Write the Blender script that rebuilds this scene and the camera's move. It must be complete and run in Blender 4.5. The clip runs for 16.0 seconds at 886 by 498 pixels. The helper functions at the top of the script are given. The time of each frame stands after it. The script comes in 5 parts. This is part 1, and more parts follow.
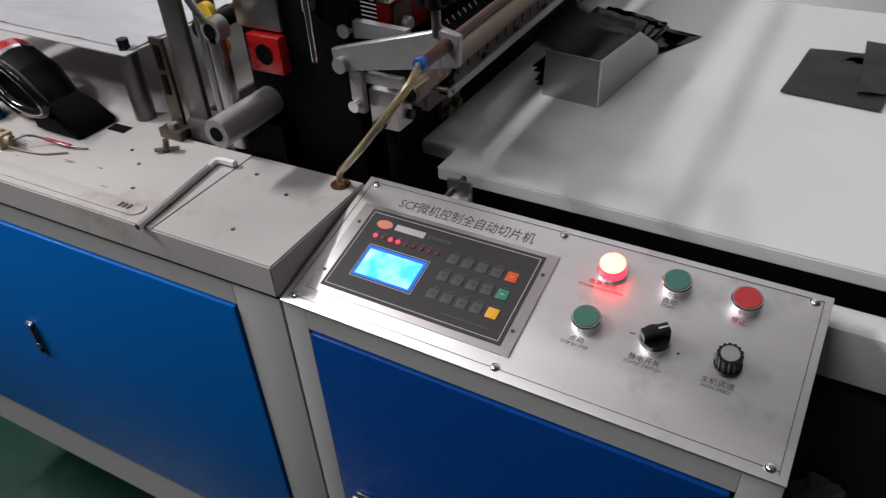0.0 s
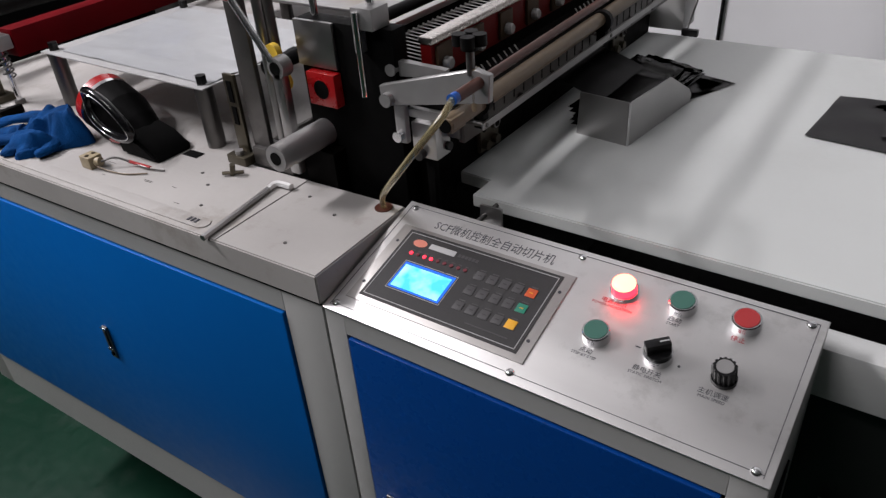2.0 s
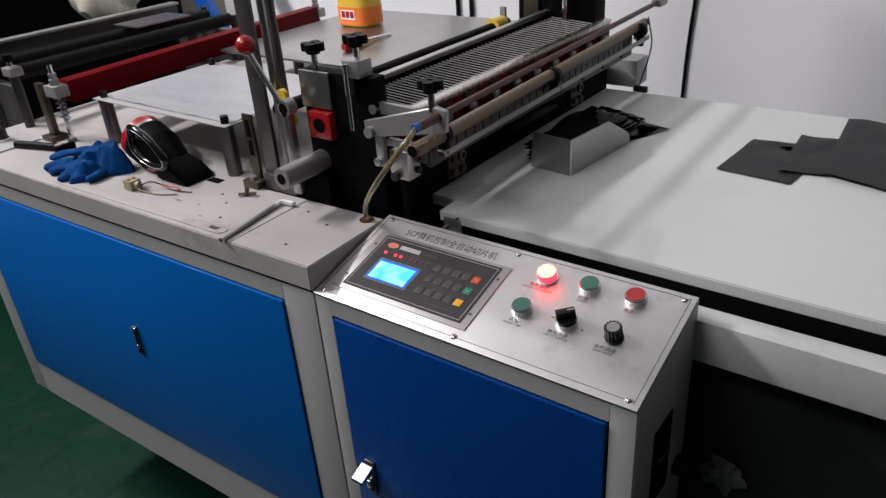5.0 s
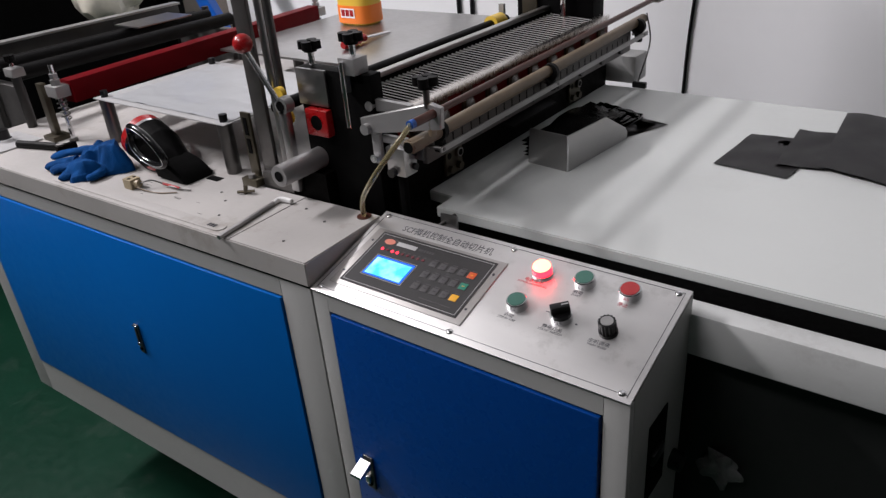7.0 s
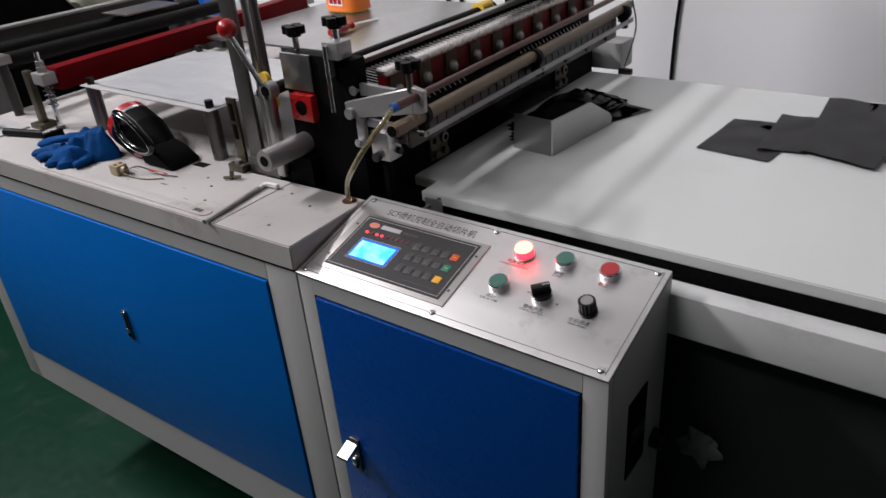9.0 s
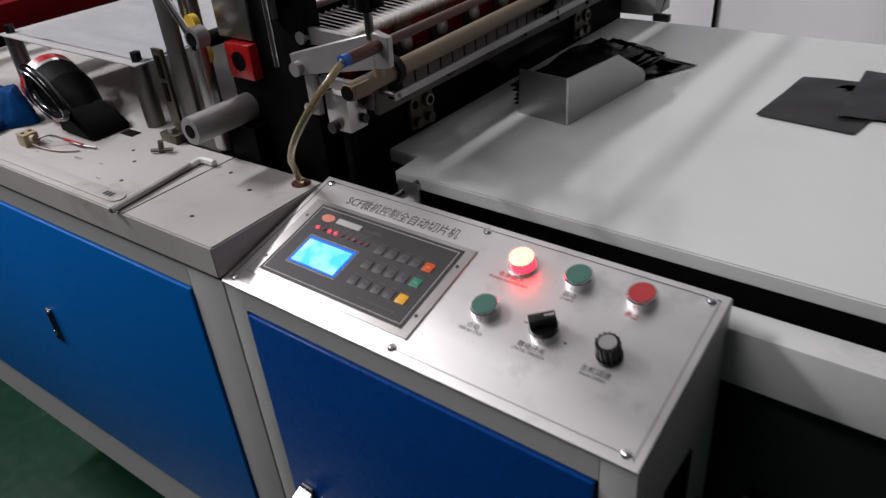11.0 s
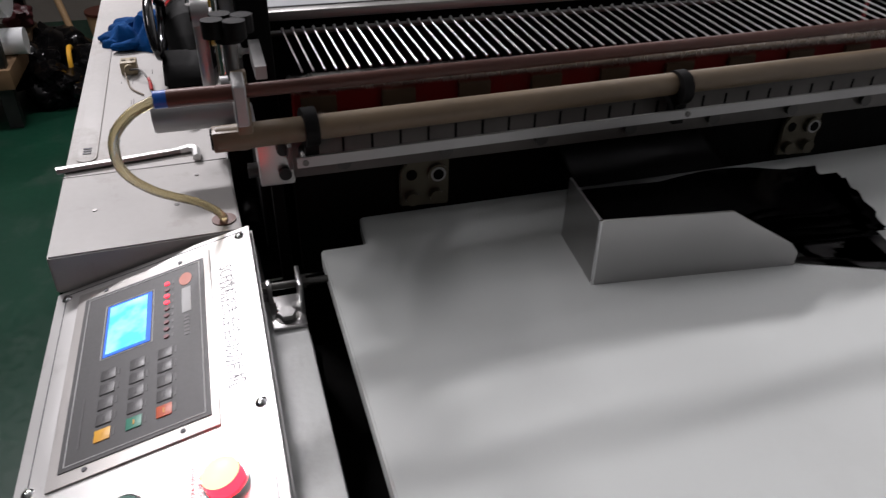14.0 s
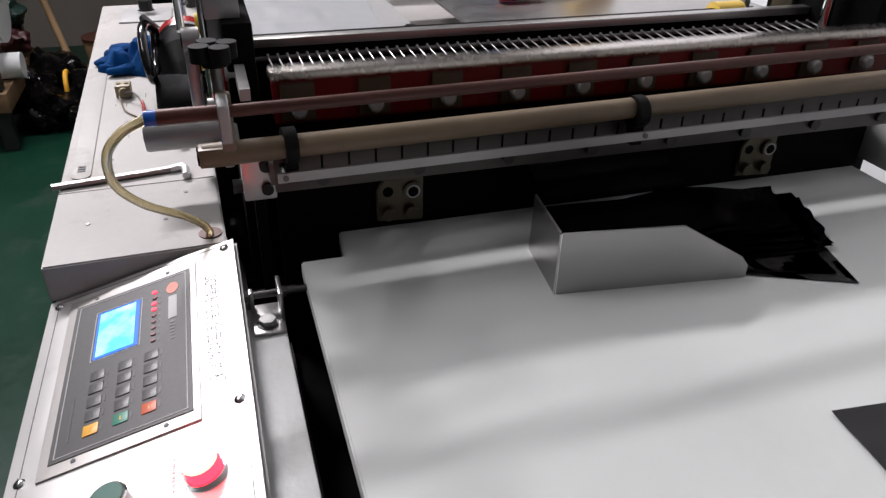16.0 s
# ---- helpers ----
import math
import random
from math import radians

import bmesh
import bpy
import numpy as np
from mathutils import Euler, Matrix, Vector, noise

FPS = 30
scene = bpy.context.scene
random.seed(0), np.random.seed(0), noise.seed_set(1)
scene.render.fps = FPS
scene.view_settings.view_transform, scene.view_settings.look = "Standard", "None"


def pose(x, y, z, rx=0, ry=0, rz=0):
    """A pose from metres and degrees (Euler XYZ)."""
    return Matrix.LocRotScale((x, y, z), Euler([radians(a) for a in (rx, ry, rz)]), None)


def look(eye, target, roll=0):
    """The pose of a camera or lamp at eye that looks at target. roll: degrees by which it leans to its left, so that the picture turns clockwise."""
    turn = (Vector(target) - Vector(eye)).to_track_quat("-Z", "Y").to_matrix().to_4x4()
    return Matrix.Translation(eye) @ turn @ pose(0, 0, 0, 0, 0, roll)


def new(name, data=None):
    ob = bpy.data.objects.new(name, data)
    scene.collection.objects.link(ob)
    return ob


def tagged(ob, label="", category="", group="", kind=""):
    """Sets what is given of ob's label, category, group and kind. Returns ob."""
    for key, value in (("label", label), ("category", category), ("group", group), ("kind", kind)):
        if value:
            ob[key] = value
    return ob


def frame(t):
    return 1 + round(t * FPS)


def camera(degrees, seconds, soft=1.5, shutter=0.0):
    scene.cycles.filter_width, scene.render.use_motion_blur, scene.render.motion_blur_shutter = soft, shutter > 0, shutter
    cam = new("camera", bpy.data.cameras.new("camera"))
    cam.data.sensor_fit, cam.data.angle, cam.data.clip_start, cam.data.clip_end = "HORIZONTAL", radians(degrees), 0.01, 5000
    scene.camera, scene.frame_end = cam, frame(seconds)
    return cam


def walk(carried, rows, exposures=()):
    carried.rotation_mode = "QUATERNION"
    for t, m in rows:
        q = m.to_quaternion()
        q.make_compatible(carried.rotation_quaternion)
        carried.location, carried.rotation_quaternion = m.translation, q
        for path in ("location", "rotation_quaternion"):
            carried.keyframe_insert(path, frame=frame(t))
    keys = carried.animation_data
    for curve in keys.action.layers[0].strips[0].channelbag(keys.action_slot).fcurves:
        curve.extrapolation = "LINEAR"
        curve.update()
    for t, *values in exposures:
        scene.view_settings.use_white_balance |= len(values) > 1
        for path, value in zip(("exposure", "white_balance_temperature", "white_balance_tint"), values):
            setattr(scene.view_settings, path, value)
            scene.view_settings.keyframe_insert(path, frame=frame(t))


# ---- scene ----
cam = camera(61.8, 16.0, soft=1.35, shutter=0.8)
PATH = [
    (0, (0.391, -0.365, 1.25), (-0.449, 0.996, 0.048), -3.7),
    (0.5, (0.426, -0.364, 1.252), (-0.511, 0.96, 0.082), -4.8),
    (1, (0.439, -0.377, 1.256), (-0.556, 0.931, 0.116), -4.9),
    (1.5, (0.446, -0.396, 1.258), (-0.579, 0.91, 0.142), -4.9),
    (2, (0.455, -0.408, 1.265), (-0.557, 0.928, 0.174), -4.6),
    (2.5, (0.461, -0.437, 1.271), (-0.542, 0.909, 0.183), -4.7),
    (3, (0.463, -0.511, 1.291), (-0.428, 0.904, 0.194), -3.9),
    (3.2, (0.484, -0.541, 1.294), (-0.418, 0.928, 0.28), -2.9),
    (5.3, (0.631, -0.539, 1.299), (-0.472, 0.846, 0.368), -4.4),
    (5.5, (0.635, -0.54, 1.3), (-0.468, 0.851, 0.378), -4.5),
    (6, (0.644, -0.538, 1.295), (-0.448, 0.852, 0.36), -4.8),
    (6.5, (0.64, -0.534, 1.293), (-0.441, 0.855, 0.343), -4.5),
    (7, (0.637, -0.536, 1.295), (-0.463, 0.842, 0.351), -4.8),
    (7.5, (0.636, -0.541, 1.293), (-0.471, 0.837, 0.357), -4.5),
    (8, (0.638, -0.545, 1.294), (-0.45, 0.844, 0.351), -4.2),
    (8.5, (0.645, -0.544, 1.291), (-0.452, 0.836, 0.347), -4.4),
    (9, (0.655, -0.539, 1.287), (-0.428, 0.84, 0.324), -4.8),
    (9.2, (0.654, -0.536, 1.286), (-0.412, 0.842, 0.304), -4.9),
    (11.3, (0.514, -0.29, 1.195), (-0.592, 0.989, 0.126), -5.6),
    (11.5, (0.49, -0.268, 1.193), (-0.607, 1.004, 0.108), -5.1),
    (12, (0.477, -0.156, 1.195), (-0.73, 0.991, 0.087), -3.3),
    (12.5, (0.515, -0.026, 1.182), (-0.849, 0.89, 0.042), -2.4),
    (13, (0.489, 0.058, 1.177), (-0.913, 0.955, 0.068), 1.9),
    (13.5, (0.525, 0.126, 1.177), (-1.023, 0.694, 0.045), 0.7),
    (14, (0.555, 0.156, 1.184), (-1.05, 0.655, 0.101), 0.8),
    (14.5, (0.568, 0.166, 1.187), (-1.045, 0.681, 0.123), 0.7),
    (15, (0.576, 0.167, 1.19), (-1.052, 0.671, 0.144), 0.7),
    (15.5, (0.588, 0.168, 1.193), (-1.044, 0.682, 0.156), 1.2),
    (16, (0.597, 0.162, 1.195), (-1.038, 0.687, 0.171), 1.3),
]
walk(cam, [(t, look(eye, target, roll)) for t, eye, target, roll in PATH],
     exposures=[(0, -0.08), (3, -0.12), (9, -0.06), (11.5, -0.30), (12.5, -0.48), (13.2, -0.36), (14, -0.1), (15, 0.0), (16, 0.16)])

# ---- light ----
world = bpy.data.worlds.new("world")
scene.world = world
world.use_nodes = True
world.node_tree.nodes["Background"].inputs[0].default_value = (0.8, 0.87, 1.0, 1)
world.node_tree.nodes["Background"].inputs[1].default_value = 0.02


def area_light(eye, target, watts, length, width, tint):
    data = bpy.data.lights.new("area_light", "AREA")
    data.shape, data.size, data.size_y, data.energy, data.color = "RECTANGLE", length, width, watts, tint
    new("area_light", data).matrix_world = look(eye, target)


area_light((-2.40, -0.62, 2.98), (0.2, 0.2, 0.8), 110, 1.2, 0.1, (1.0, 0.955, 0.995))
# Fill light added to brighten the front faces; no known lamp hangs here.
area_light((-0.50, -1.50, 2.98), (0.1, 0.1, 0.6), 23, 1.2, 0.1, (1.0, 0.955, 0.995))


# ---- materials ----
def surface(name, colour, rough=0.5, metal=0.0, vary=0.12, scale=6.0, bump=0.05, grain=90.0, stretch=(1, 1, 1), coat=0.0, dirt=0.0, dirt_colour=(0.05, 0.045, 0.04), shine=0.5, patchy=False):
    m = bpy.data.materials.new(name)
    m.use_nodes = True
    n, l = m.node_tree.nodes, m.node_tree.links
    b = n["Principled BSDF"]
    b.inputs["Roughness"].default_value, b.inputs["Metallic"].default_value = rough, metal
    b.inputs["Specular IOR Level"].default_value = shine
    b.inputs["Coat Weight"].default_value, b.inputs["Coat Roughness"].default_value = coat, 0.12
    tex, mapping = n.new("ShaderNodeTexCoord"), n.new("ShaderNodeMapping")
    mapping.inputs["Scale"].default_value = stretch
    l.new(tex.outputs["Object"], mapping.inputs["Vector"])
    coarse, fine = n.new("ShaderNodeTexNoise"), n.new("ShaderNodeTexNoise")
    for node, s, d in ((coarse, scale, 4.0), (fine, grain, 3.0)):
        node.inputs["Scale"].default_value, node.inputs["Detail"].default_value = s, d
        l.new(mapping.outputs[0], node.inputs["Vector"])
    ramp = n.new("ShaderNodeMapRange")
    ramp.inputs["From Min"].default_value, ramp.inputs["From Max"].default_value = 0.3, 0.7
    ramp.inputs["To Min"].default_value, ramp.inputs["To Max"].default_value = 1 - vary, 1 + vary * 0.6
    l.new(coarse.outputs["Fac"], ramp.inputs["Value"])
    tone = n.new("ShaderNodeMix")
    tone.data_type, tone.blend_type = "RGBA", "MULTIPLY"
    tone.inputs[0].default_value = 1.0
    tone.inputs[6].default_value = (*colour, 1)
    l.new(ramp.outputs[0], tone.inputs[7])
    last = tone.outputs[2]
    if dirt:
        spots = n.new("ShaderNodeTexNoise")
        spots.inputs["Scale"].default_value, spots.inputs["Detail"].default_value, spots.inputs["Roughness"].default_value = scale * 2.3, 8.0, 0.72
        l.new(tex.outputs["Object"], spots.inputs["Vector"])
        cut = n.new("ShaderNodeMapRange")
        cut.inputs["From Min"].default_value, cut.inputs["From Max"].default_value, cut.inputs["To Max"].default_value = 0.54, 0.72, dirt
        l.new(spots.outputs["Fac"], cut.inputs["Value"])
        mix = n.new("ShaderNodeMix")
        mix.data_type = "RGBA"
        l.new(cut.outputs[0], mix.inputs[0])
        l.new(last, mix.inputs[6])
        mix.inputs[7].default_value = (*dirt_colour, 1)
        last = mix.outputs[2]
    l.new(last, b.inputs["Base Color"])
    rr = n.new("ShaderNodeMapRange")
    rr.inputs["From Min"].default_value, rr.inputs["From Max"].default_value = 0.25, 0.75
    rr.inputs["To Min"].default_value, rr.inputs["To Max"].default_value = max(0.02, rough * 0.88), min(1.0, rough * 1.14)
    l.new((coarse if patchy else fine).outputs["Fac"], rr.inputs["Value"])
    l.new(rr.outputs[0], b.inputs["Roughness"])
    if bump:
        bp = n.new("ShaderNodeBump")
        bp.inputs["Strength"].default_value, bp.inputs["Distance"].default_value = bump, 0.002
        l.new(fine.outputs["Fac"], bp.inputs["Height"])
        l.new(bp.outputs[0], b.inputs["Normal"])
    return m


def glow(name, colour, strength, base=(0.1, 0.1, 0.1)):
    m = bpy.data.materials.new(name)
    m.use_nodes = True
    b = m.node_tree.nodes["Principled BSDF"]
    b.inputs["Base Color"].default_value = (*base, 1)
    b.inputs["Emission Color"].default_value, b.inputs["Emission Strength"].default_value = (*colour, 1), strength
    b.inputs["Roughness"].default_value, b.inputs["Specular IOR Level"].default_value = 0.4, 0.25
    return m


def clear(name, colour, rough, ior=1.45):
    m = bpy.data.materials.new(name)
    m.use_nodes = True
    b = m.node_tree.nodes["Principled BSDF"]
    b.inputs["Base Color"].default_value = (*colour, 1)
    b.inputs["Transmission Weight"].default_value, b.inputs["Roughness"].default_value, b.inputs["IOR"].default_value = 0.85, rough, ior
    return m


GREY = surface("grey_enamel", (0.38, 0.38, 0.37), 0.42, vary=0.06, scale=3, bump=0.06, grain=140, dirt=0.22, dirt_colour=(0.25, 0.235, 0.21))
TOPGREY = surface("worn_grey_enamel", (0.40, 0.385, 0.37), 0.52, vary=0.12, scale=5, bump=0.0, grain=160, shine=0.3, dirt=0.6, dirt_colour=(0.22, 0.19, 0.155))
TRAYGREY = surface("dull_tray_enamel", (0.38, 0.38, 0.38), 0.4, vary=0.06, scale=4, bump=0.03, dirt=0.15, dirt_colour=(0.25, 0.24, 0.23))
TABLE = surface("pale_table_enamel", (0.585, 0.605, 0.59), 0.44, vary=0.05, scale=2.5, bump=0.03, grain=120, dirt=0.16, dirt_colour=(0.42, 0.42, 0.40))
BLUE = surface("blue_enamel", (0.0010, 0.122, 0.45), 0.36, vary=0.08, scale=2, bump=0.02, grain=60, shine=0.18)
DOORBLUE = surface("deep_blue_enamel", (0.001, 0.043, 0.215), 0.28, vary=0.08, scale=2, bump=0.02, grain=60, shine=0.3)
# Dirt patches are smudges and also imitate a blurred dark reflection.
STEEL = surface("brushed_stainless", (0.70, 0.69, 0.68), 0.46, 1.0, vary=0.07, scale=7, bump=0.012, grain=240, stretch=(0.5, 3, 1), patchy=True, dirt=0.55, dirt_colour=(0.4, 0.39, 0.37))
PLATESTEEL = surface("dull_steel_plate", (0.50, 0.48, 0.465), 0.46, 1.0, vary=0.07, scale=12, bump=0.012, grain=240)
RAILGREY = surface("worn_pale_rail_enamel", (0.52, 0.53, 0.52), 0.4, vary=0.1, scale=6, bump=0.12, grain=220, dirt=0.4, dirt_colour=(0.28, 0.27, 0.26))
SHEETSTEEL = surface("dull_sheet_steel", (0.40, 0.395, 0.39), 0.34, 1.0, vary=0.1, scale=8, bump=0.03, grain=70)
DARKSTEEL = surface("dark_machined_steel", (0.15, 0.145, 0.14), 0.4, 0.9, vary=0.2, scale=14, bump=0.06, dirt=0.3)
CHROME = surface("chrome", (0.75, 0.75, 0.76), 0.14, 1.0, vary=0.05, bump=0.0)
ALLOY = surface("cast_alloy", (0.34, 0.335, 0.33), 0.42, 0.6, vary=0.12, scale=20, bump=0.06, grain=160)
BLACK = surface("black_enamel", (0.0025, 0.0025, 0.0025), 0.6, vary=0.3, scale=10, bump=0.05, shine=0.06)
# Blacker than real iron: deep shade of recesses and gaps is in the colour.
SHADEIRON = surface("shade_black_iron", (0.0024, 0.0020, 0.0018), 0.6, vary=0.4, scale=9, bump=0.1, shine=0.05)
PLASTIC = surface("black_plastic", (0.006, 0.006, 0.0065), 0.3, vary=0.1, bump=0.02, shine=0.35)
GLOSSBLACK = surface("glossy_black_plastic", (0.006, 0.006, 0.007), 0.1, vary=0.1, bump=0.0)
FILM = surface("black_plastic_film", (0.0028, 0.0026, 0.0028), 0.16, vary=0.25, scale=9, bump=0.08, grain=25, shine=0.16)
# Lighter than the other film: grey sheen of flat sheets is in the colour.
FLATFILM = surface("sheen_black_film", (0.027, 0.0255, 0.0265), 0.34, vary=0.2, scale=9, bump=0.15, grain=25, shine=0.5)
FEDFILM = surface("dull_black_film", (0.0048, 0.0046, 0.0048), 0.30, vary=0.2, scale=9, bump=0.10, grain=25, shine=0.2)
REDPAINT = surface("dark_red_enamel", (0.112, 0.0010, 0.0038), 0.5, vary=0.2, scale=8, bump=0.05, shine=0.06)
BEAMRED = surface("maroon_enamel", (0.120, 0.003, 0.003), 0.5, vary=0.25, scale=12, bump=0.08, dirt=0.25, shine=0.15)
BRIGHTRED = surface("red_plastic", (0.36, 0.008, 0.010), 0.28, vary=0.06, bump=0.0, coat=0.3)
TAN = surface("tan_pipe", (0.160, 0.117, 0.072), 0.42, vary=0.15, scale=16, bump=0.06, dirt=0.25)
COPPER = surface("brown_pipe", (0.075, 0.022, 0.013), 0.42, 0.2, vary=0.2, scale=16, bump=0.06, dirt=0.25)
BRASS = surface("tarnished_brass", (0.10, 0.088, 0.064), 0.38, 0.8, vary=0.2, scale=20, bump=0.06, dirt=0.3)
RUBBER = surface("dark_rubber", (0.006, 0.0058, 0.0058), 0.5, vary=0.15, scale=8, bump=0.05, shine=0.1)
BLUEPLASTIC = surface("blue_plastic", (0.006, 0.085, 0.40), 0.35, vary=0.05, bump=0.0)
GREENCAP = surface("green_button_cap", (0.045, 0.135, 0.105), 0.4, vary=0.05, bump=0.0)
REDCAP = surface("red_button_cap", (0.36, 0.028, 0.030), 0.4, vary=0.05, bump=0.0)
MEMBRANE = surface("grey_black_membrane", (0.018, 0.0168, 0.0175), 0.48, vary=0.05, bump=0.0, grain=400, shine=0.6)
KEYGREY = surface("grey_key", (0.065, 0.063, 0.065), 0.4, vary=0.08, bump=0.0)
KEYORANGE = surface("orange_key", (0.55, 0.085, 0.02), 0.4, vary=0.05, bump=0.0)
KEYGREEN = surface("green_key", (0.02, 0.2, 0.13), 0.4, vary=0.05, bump=0.0)
KEYYELLOW = surface("yellow_key", (0.75, 0.38, 0.03), 0.4, vary=0.05, bump=0.0)
WHITEINK = surface("white_ink", (0.42, 0.42, 0.42), 0.5, vary=0.03, bump=0.0)
DARKINK = surface("dark_ink", (0.045, 0.045, 0.055), 0.5, vary=0.1, bump=0.0)
REDINK = surface("red_ink", (0.4, 0.02, 0.03), 0.5, vary=0.1, bump=0.0)
LOGO = surface("pink_ink", (0.6, 0.2, 0.14), 0.5, vary=0.05, bump=0.0)
GLOVE = surface("blue_knit_cotton", (0.0015, 0.045, 0.165), 0.85, shine=0.1, vary=0.35, scale=30, bump=0.5, grain=420)
HOSE = clear("yellowed_clear_hose", (0.72, 0.62, 0.36), 0.2)
FOIL = surface("milky_plastic_film", (0.37, 0.38, 0.39), 0.32, vary=0.03, scale=12, bump=0.1, grain=30)
SCRAP = surface("dusty_clear_plastic", (0.16, 0.16, 0.16), 0.3, vary=0.3, scale=40, bump=0.4, grain=90)
BAG = surface("yellowed_clear_film", (0.82, 0.78, 0.66), 0.15, vary=0.25, scale=14, bump=0.4, grain=30)
WALL = surface("white_wall_paint", (0.89, 0.90, 0.91), 0.6, vary=0.03, scale=2, bump=0.05, grain=50, dirt=0.05, dirt_colour=(0.55, 0.54, 0.52))
# Shade of the north wall's left end is in this colour; west wall shares it.
DIMWALL = surface("dim_wall_paint", (0.22, 0.195, 0.17), 0.7, vary=0.1, scale=2, bump=0.05, grain=50)
GUARD = surface("oily_grey_steel", (0.052, 0.050, 0.048), 0.42, 0.6, vary=0.25, scale=14, bump=0.06, dirt=0.4)
RULER = surface("stained_grey_ruler", (0.075, 0.068, 0.062), 0.5, 0.2, vary=0.2, scale=14, bump=0.04, dirt=0.4)
BLOCK = surface("bright_machined_block", (0.55, 0.54, 0.53), 0.34, 0.9, vary=0.08, scale=20, bump=0.03, grain=160)
TRAYSTEEL = surface("dull_stainless_tray", (0.36, 0.355, 0.35), 0.33, 1.0, vary=0.07, scale=9, bump=0.02, grain=70)
SPACER = surface("brown_spacer", (0.060, 0.038, 0.023), 0.55, shine=0.15, vary=0.2, scale=20, bump=0.05, dirt=0.3)
# For walls out of view, dark so that little light bounces back.
SHADEWALL = surface("unseen_wall_grey", (0.10, 0.10, 0.10), 0.8, vary=0.1, scale=1.5, bump=0.05, grain=40)
# Paler patches set through dirt also stand in for reflections in the gloss.
FLOOR = surface("green_floor_paint", (0.0040, 0.030, 0.0165), 0.34, shine=0.3, vary=0.2, scale=2.5, bump=0.0, grain=40, dirt=0.5, dirt_colour=(0.045, 0.062, 0.052))
CREAM = surface("dirty_cream_plastic", (0.33, 0.27, 0.17), 0.5, vary=0.3, scale=60, bump=0.1, dirt=0.5)
WOOD = surface("pale_wood", (0.42, 0.27, 0.14), 0.6, vary=0.2, scale=10, bump=0.1, stretch=(1, 1, 0.15))
YELLOW = surface("yellow_plastic", (0.78, 0.52, 0.06), 0.35, vary=0.06, bump=0.0)
ORANGE = surface("orange_label", (0.92, 0.22, 0.025), 0.4, vary=0.06, bump=0.0)
LAMPRED = glow("lit_red_lamp", (1.0, 0.008, 0.016), 13.0, (0.5, 0.02, 0.02))
LAMPCORE = glow("lit_red_lamp_core", (1.0, 0.12, 0.066), 13.0, (0.6, 0.05, 0.04))
LCD = glow("lit_blue_display", (0.13, 0.55, 1.0), 2.1, (0.05, 0.2, 0.5))
n, l = LCD.node_tree.nodes, LCD.node_tree.links
haze = n.new("ShaderNodeTexNoise")
haze.inputs["Scale"].default_value, haze.inputs["Detail"].default_value = 38.0, 3.0
place = n.new("ShaderNodeTexCoord")
l.new(place.outputs["Object"], haze.inputs["Vector"])
shade = n.new("ShaderNodeValToRGB")
shade.color_ramp.elements[0].position, shade.color_ramp.elements[0].color = 0.36, (0.03, 0.36, 1.0, 1)
shade.color_ramp.elements[1].position, shade.color_ramp.elements[1].color = 0.62, (0.36, 0.66, 0.9, 1)
l.new(haze.outputs["Fac"], shade.inputs["Fac"])
l.new(shade.outputs["Color"], n["Principled BSDF"].inputs["Emission Color"])
LCDEDGE = glow("display_edge", (0.01, 0.16, 0.85), 1.0, (0.02, 0.06, 0.3))
LEDON = glow("lit_red_led", (1.0, 0.03, 0.06), 3.0, (0.5, 0.02, 0.03))
LEDDIM = surface("dull_red_led", (0.16, 0.03, 0.04), 0.35, vary=0.05, bump=0.0)
BAR = surface("polished_steel_bar", (0.44, 0.43, 0.42), 0.36, 1.0, vary=0.04, scale=5, bump=0.008)
OILBAR = surface("oily_steel_bar", (0.52, 0.49, 0.46), 0.27, 1.0, vary=0.02, scale=4, bump=0.0)
GUARDBLACK = surface("scuffed_black_sheet", (0.021, 0.0215, 0.0215), 0.38, vary=0.3, scale=5, bump=0.02, shine=0.35, dirt=0.3, dirt_colour=(0.03, 0.03, 0.029))
WIRE = surface("bright_steel_wire", (0.75, 0.75, 0.74), 0.3, 0.3, vary=0.05, bump=0.0)
SHELFWOOD = surface("brown_board", (0.16, 0.095, 0.045), 0.65, vary=0.25, scale=10, bump=0.1)
GREENSACK = surface("dark_green_plastic", (0.005, 0.028, 0.02), 0.5, vary=0.3, scale=12, bump=0.1)
REDSACK = surface("dark_red_plastic", (0.045, 0.004, 0.006), 0.5, vary=0.3, scale=12, bump=0.1)
# Ceiling out of view; its grey sets the bounce and the panel's reflection.
CEILING = surface("unseen_ceiling_grey", (0.66, 0.66, 0.66), 0.8, vary=0.1, scale=1.5, bump=0.05, grain=40)
TUBEGLOW = glow("lit_tube", (0.95, 0.98, 1.0), 6.0, (0.8, 0.8, 0.8))

# ---- mesh helpers ----
ORIGIN = {}


def box(bm, x0, x1, y0, y1, z0, z1, bevel=0.0):
    made = bmesh.ops.create_cube(bm, size=1.0, matrix=Matrix.Translation(((x0 + x1) / 2, (y0 + y1) / 2, (z0 + z1) / 2)) @ Matrix.Diagonal((x1 - x0, y1 - y0, z1 - z0, 1)))
    if bevel:
        edges = list({e for v in made["verts"] for e in v.link_edges})
        bmesh.ops.bevel(bm, geom=edges, offset=bevel, segments=2, affect="EDGES", profile=0.6)


